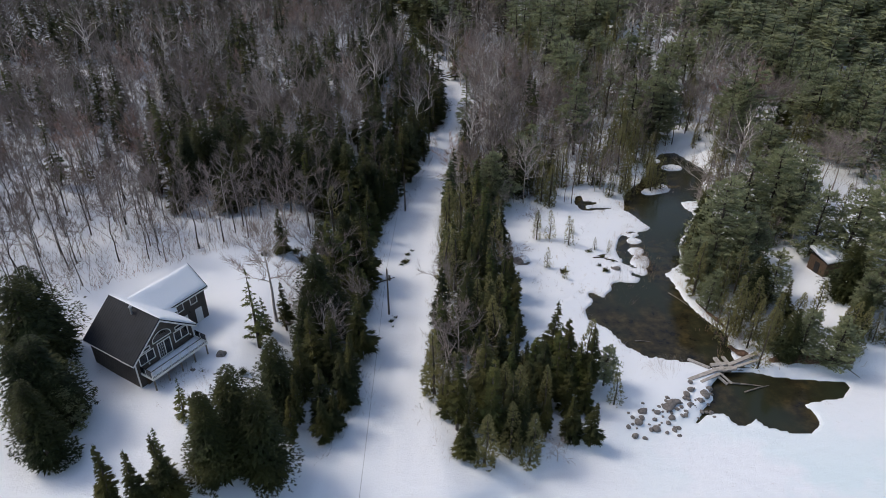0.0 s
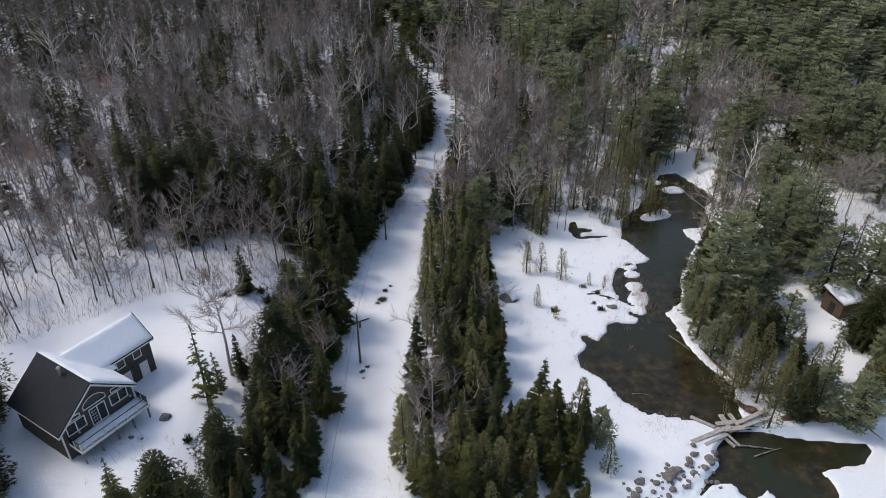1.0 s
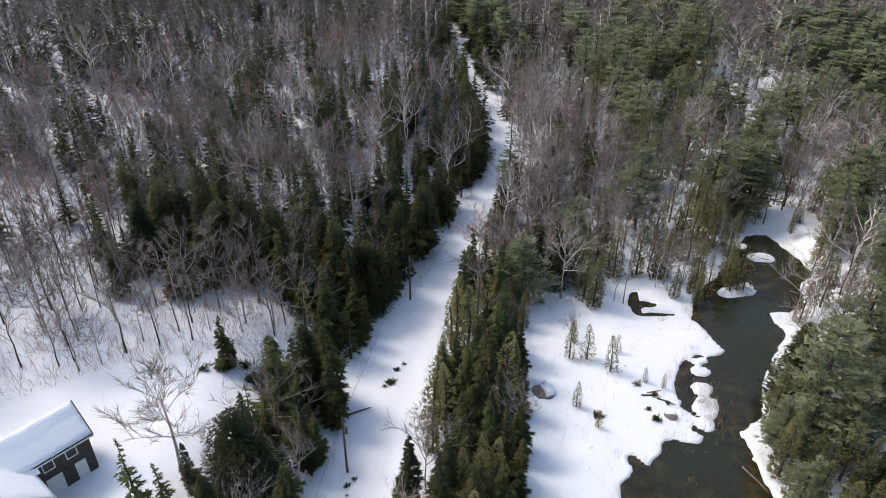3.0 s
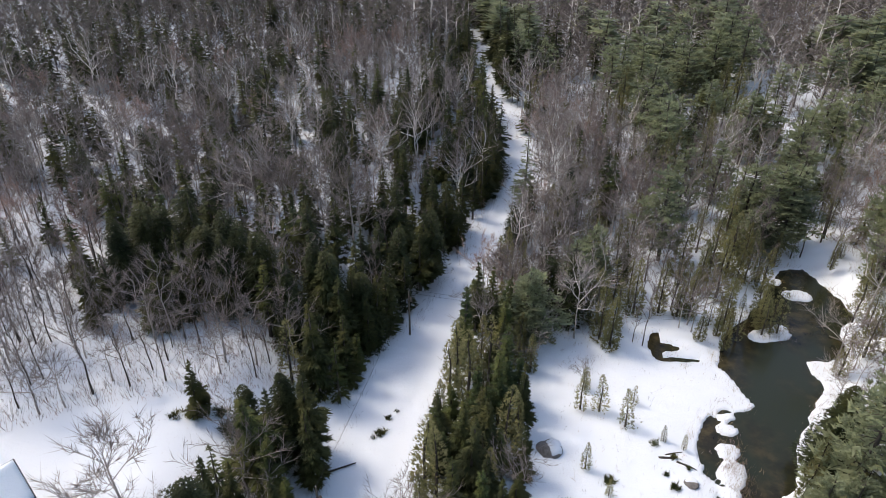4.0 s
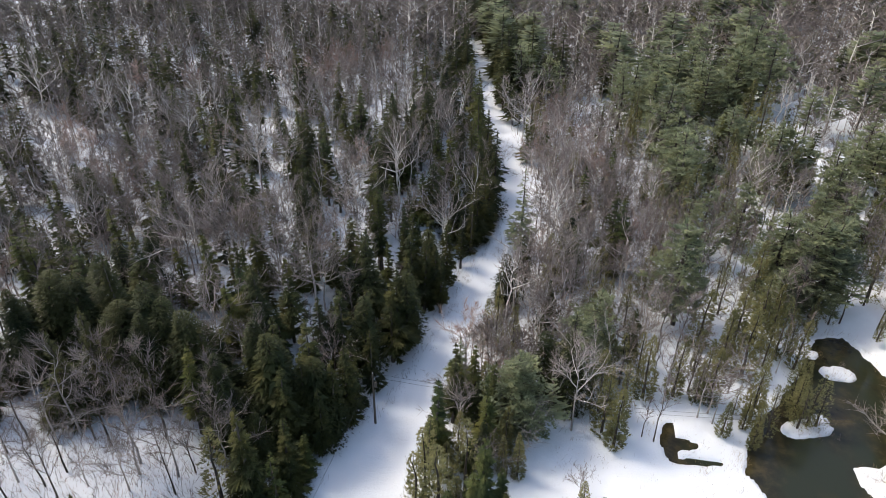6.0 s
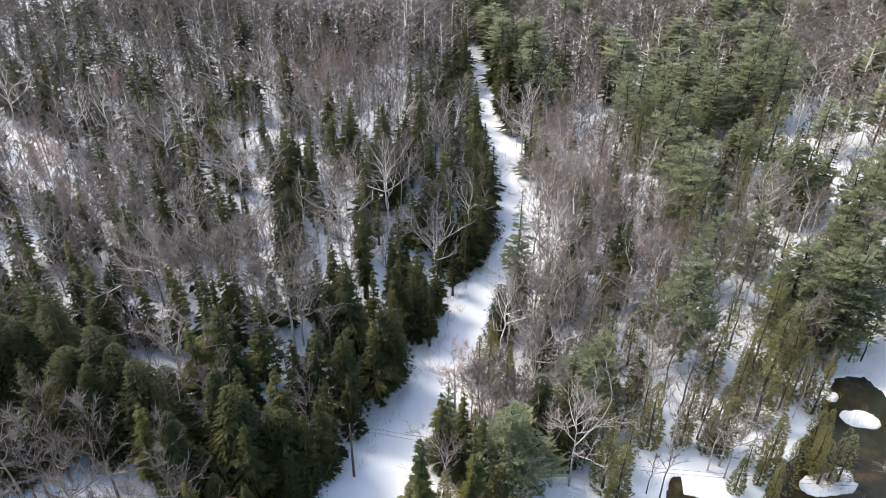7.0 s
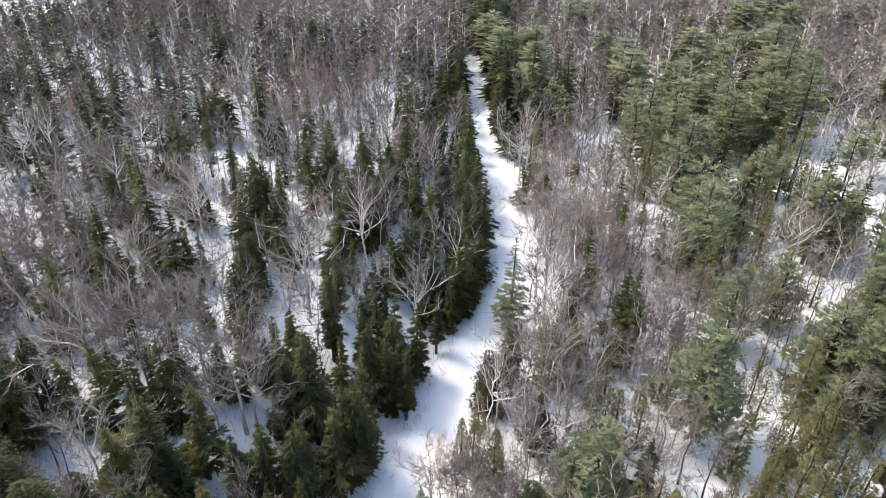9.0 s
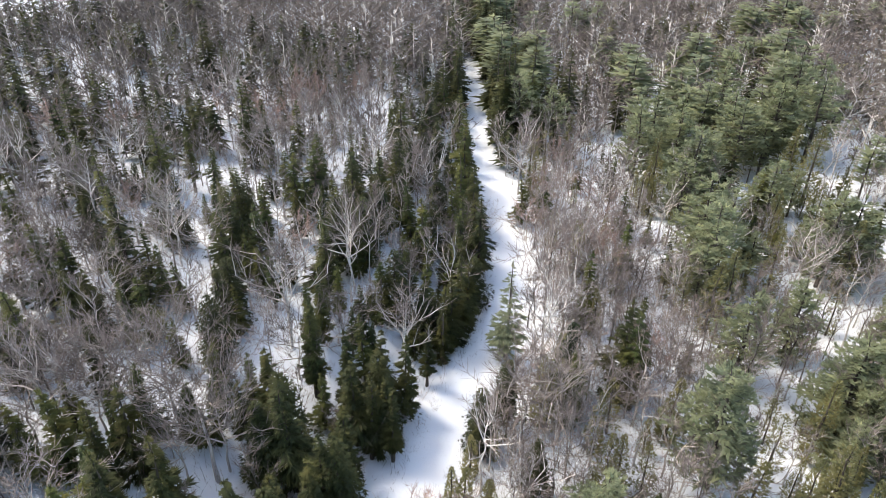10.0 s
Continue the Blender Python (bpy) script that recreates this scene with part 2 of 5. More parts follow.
def ground(x, y):
    """Height of the snow surface before the shores are cut."""
    x, y = np.asarray(x, float), np.asarray(y, float)
    r, d = road_z(y), x - road_x(y)
    left = r + np.interp(y, [55, 75, 95], [4.5, 4.9, 6.0]) * smooth_step((-d - 5) / 17) + 0.085 * np.maximum(0, -d - np.interp(y, [75, 90], [34, 23]))
    low = 0.6 + 0.028 * np.maximum(0, y - 130)
    bank = 2.2 * smooth_step((x - 48) / 14) * smooth_step((y - 70) / 10)
    right = r + (low - r) * smooth_step((d - 5) / 11) + 0.07 * np.maximum(0, d - 62) + bank
    z = np.where(d < 0, left, right)
    lake = lake_side(x, y)
    z = z + (-0.30 - z) * smooth_step((lake + 2.5) / 4.0)
    return z


def waves(x, y, scale, seed):
    rs = np.random.RandomState(seed)
    out = np.zeros_like(x)
    for i in range(14):
        a, f, p = rs.uniform(0, 6.28), rs.uniform(0.6, 2.2) / scale, rs.uniform(0, 6.28)
        out += np.sin((x * math.cos(a) + y * math.sin(a)) * f + p + 1.3 * np.sin((x * math.sin(a) - y * math.cos(a)) * f * 0.7 + p))
    return out / 14 * 1.6


def inside_distance(x, y, poly):
    """Signed distance to an outline, plus inside."""
    p = np.array(poly, float)
    q = np.roll(p, -1, 0)
    best, odd = np.full(x.shape, 1e9), np.zeros(x.shape, bool)
    for (ax, ay), (bx, by) in zip(p, q):
        ex, ey = bx - ax, by - ay
        t = np.clip(((x - ax) * ex + (y - ay) * ey) / (ex * ex + ey * ey), 0, 1)
        best = np.minimum(best, (x - ax - t * ex) ** 2 + (y - ay - t * ey) ** 2)
        with np.errstate(divide="ignore", invalid="ignore"):
            cross = ((ay > y) != (by > y)) & (x < ax + (y - ay) * ex / (ey if ey else 1e-9))
        odd ^= cross
    return np.where(odd, 1, -1) * np.sqrt(best)


STREAM = [(38.5, 68.8), (35.4, 70.5), (29.3, 71.7), (26.3, 74.1), (25, 78.3), (22.5, 80.7), (22.5, 82.8), (24.4, 85.3), (23.9, 87), (25.8, 85.9),
          (28.4, 90), (31.5, 91), (33, 95), (31, 96.5), (31.1, 99), (32.8, 105.5), (35.3, 107.4), (37.8, 107.2), (39.9, 109), (38.4, 112.6),
          (36.4, 116.3), (38.6, 124.2), (42.5, 129), (47.4, 137), (51.5, 144.5), (55, 145.6), (58, 137), (58.4, 132), (55.6, 129.1), (54.1, 122),
          (48.5, 119.6), (49.1, 114.8), (45.1, 107.4), (42.3, 101.7), (40.9, 96.4), (37.5, 93.1), (37.7, 86.7), (39.3, 81.2), (41.3, 76.5), (40.8, 70)]
HOLE = [(32.2, 59.8), (33.9, 62.3), (36, 63.7), (35.7, 65.6), (38.6, 69.2), (41.5, 69.6), (45.3, 68.1), (50.1, 67.4), (54.3, 67.1), (54.6, 66.2), (52.7, 64.3),
        (49.8, 63.9), (46.8, 63.2), (47.5, 61), (47.3, 59.8), (45.5, 58.1), (43.5, 58), (40.7, 59.2), (39.8, 60.5), (38.2, 59.5), (37, 59.5), (36.3, 61.6), (33.7, 61.2)]
POOL = [(26.9, 119.2), (27.6, 122.4), (28.5, 122.6), (28.6, 120.3), (31.3, 119.6), (31.1, 118.8), (29.4, 118.5), (28.7, 118.2), (28.7, 116.8), (33.6, 117.3), (33.6, 116.8), (28.6, 116.2), (27.7, 116.2)]
# snow-capped islands in the stream: x, y, half length, half width, turn
ISLANDS = [(44.6, 124.9, 3.5, 1.9, 0.35), (46.8, 126.8, 1.6, 1.2, 0.9), (51.6, 136.8, 2.7, 1.8, 0.2), (49.6, 140.5, 1.6, 0.9, 0.9), (34.9, 103.9, 1.7, 1.3, 0), (34.4, 100.4, 2.1, 1.6, 0.2), (34.4, 97.0, 1.9, 2.5, -0.2), (33.7, 93.9, 1.8, 1.6, -0.2), (31.3, 91.3, 2.4, 1.3, 0.2), (35.2, 106.3, 1.6, 0.8, 0.1)]


def water_inside(x, y):
    """Signed distance into open water (plus inside): stream, pools and the hole in the ice."""
    ragged = 0.5 * waves(x, y, 2.2, 3) + 0.32 * waves(x, y, 0.8, 4) + 0.15 * waves(x, y, 0.35, 8)
    s = inside_distance(x, y, STREAM) + ragged
    for ix, iy, a, b, turn in ISLANDS:
        c, sn = math.cos(turn), math.sin(turn)
        u, w = ((x - ix) * c + (y - iy) * sn) / a, (-(x - ix) * sn + (y - iy) * c) / b
        s = np.minimum(s, (np.sqrt(u * u + w * w) - 1) * min(a, b) + 0.9 * ragged)
    s = np.maximum(s, inside_distance(x, y, HOLE) + 0.35 * ragged)
    s = np.maximum(s, inside_distance(x, y, POOL) + 0.3 * ragged - 0.15)
    for ix, iy, a, b in ((36, 184, 4.0, 1.2), (40.5, 179.5, 2.5, 0.9)):
        s = np.maximum(s, (1 - np.sqrt(((x - ix) / a) ** 2 + ((y - iy) / b) ** 2)) * b + 0.5 * ragged)
    return s


WET_X, WET_Y = np.arange(8, 64.1, 0.4), np.arange(53, 190.1, 0.4)
WET = water_inside(*np.meshgrid(WET_X, WET_Y))


def wet(x, y):
    """Quick look-up of water_inside."""
    i, j = int(round((x - 8) / 0.4)), int(round((y - 53) / 0.4))
    return WET[j, i] if 0 <= i < len(WET_X) and 0 <= j < len(WET_Y) else -9.0


def steps(*runs):
    """Grid lines: (start, end, spacing) one after another."""
    out = []
    for a, b, s in runs:
        out += list(np.arange(a, b - 1e-6, s))
    return np.array(out + [runs[-1][1]])


def build_ground():
    gx = steps((-2500, -600, 380), (-600, -260, 34), (-260, -60, 5), (-60, 12, 1.0), (12, 62, 0.42), (62, 110, 2), (110, 260, 7.5), (260, 600, 34), (600, 2500, 380))
    gy = steps((-2500, -300, 440), (-300, -20, 40), (-20, 40, 6), (40, 54, 1), (54, 148, 0.42), (148, 215, 1.5), (215, 420, 5), (420, 700, 20), (700, 3000, 330))
    x, y = np.meshgrid(gx, gy)
    z = ground(x, y)
    land = smooth_step(-lake_side(x, y) / 6)
    onroad = smooth_step(1.4 - np.abs(x - road_x(y)) / (road_w(y) / 2))
    rough = land * (1 - 0.8 * onroad)
    z = z + rough * (0.28 * waves(x, y, 4.5, 1) + 0.10 * waves(x, y, 1.2, 2)) + 0.02 * waves(x, y, 1.5, 7)
    # wheel and ski tracks along the road, low banks at its edges
    d = x - road_x(y)
    for off in (-0.4, 0.6, 1.9, 2.7):
        z = z - 0.13 * np.exp(-((d - off - 0.3 * np.sin(y / 17)) / 0.28) ** 2) * (np.abs(y - 130) < 90)
    z = z + 0.22 * np.exp(-((np.abs(d) - road_w(y) / 2) / 0.9) ** 2) * land
    z = z - 0.10 * land * smooth_step((waves(x, y, 0.9, 21) - 0.55) / 0.4) * (1 - 0.6 * onroad)
    near = (x > 8) & (x < 64) & (y > 53) & (y < 190)
    s = np.full(x.shape, -9.0)
    s[near] = water_inside(x[near], y[near])
    lip = -lake_side(x, y) < 0
    edge = smooth_step((s + 0.30) / 0.42)
    z = np.where(lip, z, z + (0.34 + 0.06 * waves(x, y, 1.2, 9) - z) * smooth_step((s + 4.5) / 4.0) * (y < 150))
    z = z + (np.where(lip, -1.3, -0.9) - z) * edge
    n, m = len(gx), len(gy)
    v = np.stack([x, y, z], -1).reshape(-1, 3)
    i = (np.arange(m - 1)[:, None] * n + np.arange(n - 1)[None]).ravel()
    f = np.concatenate([np.stack([i, i + 1, i + n + 1], 1), np.stack([i, i + n + 1, i + n], 1)])
    me = quick_mesh("ground", v, f, [SNOW])
    me.polygons.foreach_set("use_smooth", [True] * len(f))
    tagged(new("ground", me), "snow-covered ground with road, clearing, meadow and frozen lake", "ground", kind="structure")


build_ground()


def sheet(name, outline, z, label):
    g = Geo()
    g.face([(a, b, z) for a, b in outline])
    g.face([(a, b, z - 0.5) for a, b in outline])
    ob = new(name, g.mesh(name, WATER, fix=False))
    return tagged(ob, label, "water", kind="structure")


sheet("stream_water", [(20, 69.4), (42.5, 69.4), (42.5, 73), (62, 90), (62, 150), (10, 150), (10, 90)], 0.12, "dark open stream water between snow banks")
sheet("lake_water", [(30, 55), (58, 55), (58, 69.2), (30, 69.2)], -0.52, "dark open water in the lake ice below the dam")
sheet("creek_water", [(30, 174), (46, 174), (46, 190), (30, 190)], 0.9, "dark brook water under the trees")


# ---- trees ----
def spray(g, p, w, length, width, mat=0, lift=0.0):
    """A needle spray that starts at p and points along w: two slim forked blades."""
    side = w.cross(Vector((0, 0, 1)))
    side = side.normalized() if side.length > 1e-4 else Vector((1, 0, 0))
    side = (side + Vector((0, 0, random.uniform(-0.6, 0.6)))).normalized()
    for sg in (-1, 1):
        tip = p + w * length * random.uniform(0.85, 1.1) + side * sg * width * random.uniform(0.3, 0.75)
        o = side * width * 0.30
        q = p + w * length * (0.12 if sg > 0 else 0.0)
        g.face([q - o, q + o, tip], mat)


def bent_trunk(g, h, r, lean=0.02, n=6, rings=5, mat=0):
    """A tapered trunk with slight bends; returns its centre line."""
    line = [Vector((0, 0, -0.4))]
    for i in range(1, rings + 1):
        k = i / rings
        line.append(Vector((random.gauss(0, lean) * h * k, random.gauss(0, lean) * h * k, h * k)))
    g.pipe(line, [r * (1 - i / rings) ** 0.8 * (1.25 if i == 0 else 1) + 0.012 for i in range(rings + 1)], n, mat)
    return line


def along(line, k):
    k = min(max(k, 0), 0.9999) * (len(line) - 1)
    i = int(k)
    return line[i].lerp(line[i + 1], k - i)


def make_spruce(seed, h=10.0, r=1.9, low=0.08, whorls=24, boughs=7, droop=0.25, gaps=0.1, fine=4, size=1.0):
    random.seed(seed)
    t, c = Geo(), Geo()
    line = bent_trunk(t, h, 0.013 * h + 0.03, 0.008)
    lobes = [(random.uniform(0, 6.28), random.uniform(0.1, 0.8), random.uniform(0.6, 1.3)) for i in range(9)]
    for i in range(whorls):
        k = low + (1 - low) * (i + random.uniform(-0.3, 0.3)) / whorls
        k = min(max(k, low), 0.985)
        p = along(line, k)
        prof = (1 - k) ** 0.9 * min(1, 0.7 + (k - low) * 3.5)
        for j in range(max(3, round(boughs * (0.5 + 0.7 * (1 - k))))):
            if random.random() < gaps:
                continue
            a = random.uniform(0, 6.2832)
            L = r * prof * random.uniform(0.7, 1.15) + 0.10
            for la, lk, lm in lobes:
                if abs(k - lk) < 0.12 and math.cos(a - la) > 0.4:
                    L *= lm
            out = Vector((math.cos(a), math.sin(a), 0))
            side = Vector((-out.y, out.x, 0))
            dr = droop * random.uniform(0.5, 1.5)

            def at(s):
                return p + out * L * s + Vector((0, 0, L * (0.2 * s - dr * s * s)))
            for s in range(fine):
                f = 0.25 + 0.6 * (s + random.random() * 0.6) / fine
                base, sg = at(f), 1 if s % 2 else -1
                w = (out * random.uniform(0.6, 1.0) + side * sg * random.uniform(0.4, 1.0) + Vector((0, 0, random.uniform(-0.55, 0.1)))).normalized()
                ln = (0.30 + 0.44 * L * (1.15 - f)) * random.uniform(0.75, 1.25) * size
                spray(c, base - w * ln * 0.25, w, ln * 1.15, ln * 0.62)
            w = (at(1.0) - at(0.6)).normalized()
            spray(c, at(0.55), w, 0.42 * L + 0.12, 0.24 * L + 0.08)
            if L > 1.6 * size:
                for sg in (-1, 1):
                    v = (w + side * sg * 0.5).normalized()
                    spray(c, at(random.uniform(0.55, 0.75)), v, 0.30 * L + 0.1, 0.2 * L)
    top = line[-1]
    for a in range(3):
        spray(c, top - Vector((0, 0, 0.55)), Vector((0.12 * math.cos(a * 2.1), 0.12 * math.sin(a * 2.1), 1)).normalized(), 0.75, 0.18)
    return t, c


def make_pine(seed, h=10.0, r=3.0, low=0.14, tiers=12, boughs=5, tufts=9, size=0.42):
    """A white pine: uneven tiers of flat, slightly rising boughs with soft tufts."""
    random.seed(seed)
    t, c = Geo(), Geo()
    line = bent_trunk(t, h, 0.014 * h + 0.03, 0.014)
    heavy = random.uniform(0, 6.28)
    for i in range(tiers):
        k = low + (0.96 - low) * (i + random.uniform(-0.25, 0.25)) / tiers
        k = min(max(k, low), 0.97)
        u = (k - low) / (1 - low)
        prof = (1 - u ** 1.7) ** 0.75 * min(1.0, 0.62 + 1.6 * u)
        turn = random.uniform(0, 6.28)
        for j in range(max(3, round(boughs * (1.15 - 0.4 * u)))):
            a = turn + j * 6.2832 / boughs + random.uniform(-0.4, 0.4)
            p = along(line, min(0.98, k + random.uniform(-0.02, 0.02)))
            L = r * prof * random.choice((0.5, 0.8, 0.95, 1.0, 1.2)) * (1 + 0.18 * math.cos(a - heavy)) + 0.25
            out = Vector((math.cos(a), math.sin(a), 0))
            side = Vector((-out.y, out.x, 0))
            rise = random.uniform(-0.05, 0.22) + 0.55 * max(0, u - 0.7)
            tip = p + out * L + Vector((0, 0, rise * L))
            t.tube(p, tip, 0.04, 0, 3)
            for f in (0.35, 0.55, 0.8):
                w = (out + side * random.uniform(-0.9, 0.9) + Vector((0, 0, random.uniform(-0.1, 0.3)))).normalized()
                spray(c, p.lerp(tip, f) - w * 0.3, w, 0.30 * L + 0.2, 0.20 * L + 0.12)
            for m in range(max(4, round(tufts * (0.5 + 0.5 * L / r)))):
                f = 0.30 + 0.72 * math.sqrt(random.random())
                q = p.lerp(tip, f) + side * random.uniform(-0.5, 0.5) * L * (1.15 - 0.55 * f) + Vector((0, 0, random.uniform(-0.08, 0.14)))
                for b in range(3):
                    w = (out * random.uniform(-0.1, 1) + side * random.uniform(-1, 1) + Vector((0, 0, random.uniform(0.0, 0.75)))).normalized()
                    ln = size * random.uniform(0.75, 1.35)
                    spray(c, q - w * ln * 0.35, w, ln, ln * 0.62)
    for a in range(4):
        spray(c, line[-1] - Vector((0, 0, 0.5)), Vector((0.25 * math.cos(a * 1.6), 0.25 * math.sin(a * 1.6), 1)).normalized(), 0.7, 0.3)
    return t, c


def make_hemlock(seed, h=10.0, r=2.6, low=0.04, count=1500, blunt=0.6, size=0.36):
    """A full, rounded evergreen with a lobed outline and fine drooping sprays."""
    random.seed(seed)
    t, c = Geo(), Geo()
    line = bent_trunk(t, h, 0.015 * h + 0.03, 0.012)
    lobes = [(random.uniform(0, 6.28), random.uniform(0.05, 0.95), random.uniform(0.6, 1.25)) for i in range(34)]
    for i in range(count):
        k = low + (1 - low) * random.random() ** 1.2
        a = random.uniform(0, 6.2832)
        reach = r * ((1 - k) ** blunt) * min(1, 0.62 + 2.0 * (k - low)) + 0.12
        for la, lk, lm in lobes:
            if abs(k - lk) < 0.07 and math.cos(a - la) > 0.45:
                reach *= lm
        d = reach * math.sqrt(random.uniform(0.30, 1.0))
        out = Vector((math.cos(a), math.sin(a), 0))
        side = Vector((-out.y, out.x, 0))
        w = (out * random.uniform(0.5, 1.0) + side * random.uniform(-0.8, 0.8) + Vector((0, 0, random.uniform(-0.6, 0.25)))).normalized()
        ln = size * random.uniform(0.7, 1.3) * (0.7 + 0.4 * (1 - k))
        spray(c, along(line, k) + out * d + Vector((0, 0, -0.12 * d)), w, ln, ln * 0.6)
    for i in range(count // 8):
        k = low + (0.92 - low) * random.random()
        a = random.uniform(0, 6.2832)
        out = Vector((math.cos(a), math.sin(a), 0))
        reach = r * ((1 - k) ** blunt) * min(1, 0.62 + 2.0 * (k - low))
        w = (out + Vector((random.uniform(-0.7, 0.7), random.uniform(-0.7, 0.7), random.uniform(-0.8, 0.1)))).normalized()
        spray(c, along(line, k) + out * reach * random.uniform(0.1, 0.55), w, 0.34 * reach + 0.2, 0.34 * reach + 0.1)
    for a in range(3):
        spray(c, line[-1] - Vector((0, 0, 0.5)), Vector((0.2 * math.cos(a * 2.1), 0.2 * math.sin(a * 2.1), 1)).normalized(), 0.6, 0.2)
    return t, c


def make_cedar(seed, h=10.0, r=1.35, count=560, low=0.03):
    random.seed(seed)
    t, c = Geo(), Geo()
    line = bent_trunk(t, h, 0.014 * h + 0.02, 0.012)
    lobes = [(random.uniform(0, 6.28), random.uniform(0.15, 0.9), random.uniform(0.75, 1.25)) for i in range(16)]
    for i in range(count):
        k = low + (1 - low) * random.random() ** 1.15
        p = along(line, k)
        a = random.uniform(0, 6.2832)
        prof = (1 - k) ** 0.62 * min(1, 0.5 + 2.5 * k)
        lump = 1.0
        for la, lk, lm in lobes:
            if abs(k - lk) < 0.09 and math.cos(a - la) > 0.5:
                lump *= lm
        d = r * prof * lump * math.sqrt(random.uniform(0.25, 1.0))
        out = Vector((math.cos(a), math.sin(a), 0))
        w = (out * random.uniform(0.4, 1.0) + Vector((random.uniform(-0.4, 0.4), random.uniform(-0.4, 0.4), random.uniform(-0.15, 0.9)))).normalized()
        ln = random.uniform(0.26, 0.50) * (0.65 + 0.5 * (1 - k))
        spray(c, p + out * d, w, ln * 1.1, ln * 0.7)
    return t, c


def blade(g, p, w, length, width, mat):
    """A thin twig that tapers to its tip."""
    o = w.cross(Vector((random.uniform(-1, 1), random.uniform(-1, 1), 0.3))).normalized() * width / 2
    g.face([p - o, p + o, p + w * length], mat)


def limb(g, p, w, length, r, depth, twigs, spread=0.6, up=0.25):
    """A bare limb with its side branches and twigs."""
    pts, ws = [p], []
    for i in range(3):
        w = (w + Vector((random.gauss(0, 0.16), random.gauss(0, 0.16), random.gauss(0.02, 0.1) + up * 0.3))).normalized()
        pts.append(pts[-1] + w * length / 3)
        ws.append(w)
    g.pipe(pts, [r, r * 0.74, r * 0.45, 0.008], 3, 0)
    for i in range(3):
        q, e, w = pts[i], pts[i + 1], ws[i]
        if depth > 0:
            a = random.uniform(0, 6.28)
            o = w.orthogonal().normalized()
            s = (o * math.cos(a) + w.cross(o) * math.sin(a)) * spread + w * 0.75 + Vector((0, 0, up))
            limb(g, q.lerp(e, random.uniform(0.3, 1)), s.normalized(), length * random.uniform(0.45, 0.72), r * 0.6, depth - 1, twigs, spread, up)
        for j in range(twigs + 2 if i else twigs // 2):
            s = (w * 0.8 + Vector((random.gauss(0, 0.5), random.gauss(0, 0.5), random.gauss(0.2, 0.3)))).normalized()
            blade(g, q.lerp(e, random.random()), s, random.uniform(0.5, 1.35), 0.040, 1)


def make_bare(seed, h=10.0, crown=0.42, limbs=8, spread=0.55, depth=2, twigs=5, thick=0.012, lean=0.02, length=0.30, stout=0.0045, fork=0.0):
    """A leafless tree; fork: how low its trunk parts into heavy limbs."""
    random.seed(seed)
    t, c = Geo(), Geo()
    line = bent_trunk(t, h * (0.93 - 0.35 * fork), thick * h + 0.02, lean, 5, 5)
    for i in range(limbs):
        k = crown + (0.97 - crown) * (i + random.random() * 0.7) / limbs
        p = along(line, k)
        a = i * 2.4 + random.uniform(-0.6, 0.6)
        w = Vector((math.cos(a) * spread, math.sin(a) * spread, random.uniform(0.3, 0.75))).normalized()
        limb(c, p, w, h * length * (1.2 - 0.6 * (k - crown) / (1 - crown)) * random.uniform(0.7, 1.25), stout * h * (1.35 - k) + 0.010, depth, twigs, 0.75)
    limb(c, line[-1], Vector((random.gauss(0, 0.2), random.gauss(0, 0.2), 1)).normalized(), h * (0.14 + 0.2 * fork), 0.02 + 0.03 * fork, 1, twigs)
    return t, c


def as_arrays(geos, keys):
    """Joins pieces into triangle arrays with a material index by key."""
    v, f, k = [], [], []
    for g, ks in zip(geos, keys):
        base = len(v)
        v += g.v
        for face, m in zip(g.f, g.k):
            for j in range(1, len(face) - 1):
                f.append((base + face[0], base + face[j], base + face[j + 1]))
                k.append(ks[m])
    return np.array(v, np.float32), np.array(f, np.int32), np.array(k, np.int32)


KINDS = {}


def kind(key, name, label, category, group, trunk_mat, crown_mats, pairs):
    """Keeps the variants of one kind of tree: (trunk mesh, crown mesh) each."""
    meshes = [(t.mesh("trunk", trunk_mat, True), c.mesh("crown", crown_mats)) for t, c in pairs]
    KINDS[key] = dict(name=name, label=label, category=category, group=group, meshes=meshes, near=[], count=0)


def nearer(key, pairs):
    """Finer variants of a kind for the trees that stand closest to the road and stream."""
    K = KINDS[key]
    mats = [list(m.materials) for m in K["meshes"][0]]
    for t, c in pairs:
        K["near"].append(len(K["meshes"]))
        K["meshes"].append((t.mesh("trunk", mats[0], True), c.mesh("crown", mats[1])))


kind("S", "spruce_tree", "dark green spruce with drooping boughs standing in snow", "spruce", "spruces along the road", BARK_DARK, [SPRUCE],
     [make_spruce(10 + i, 10, (1.9, 2.3, 1.6, 2.1, 2.5)[i], (0.08, 0.05, 0.2, 0.1, 0.14)[i], 26, 8, 0.28, 0.1, 7, 0.66) for i in range(5)])
kind("T", "thin_spruce", "slender sparse spruce with thin boughs standing in snow", "spruce", "slender spruces", BARK_DARK, [FIR],
     [make_spruce(30 + i, 10, 1.8, 0.1, 24, 6, 0.35, 0.3, 6, 0.6) for i in range(2)])
kind("F", "young_fir", "pointed grey-green fir beside the snowy road", "fir", "firs beside the road", BARK_DARK, [PINE],
     [make_spruce(40 + i, 10, 2.1, 0.08, 30, 8, 0.2, 0.2, 9, 0.40) for i in range(2)])
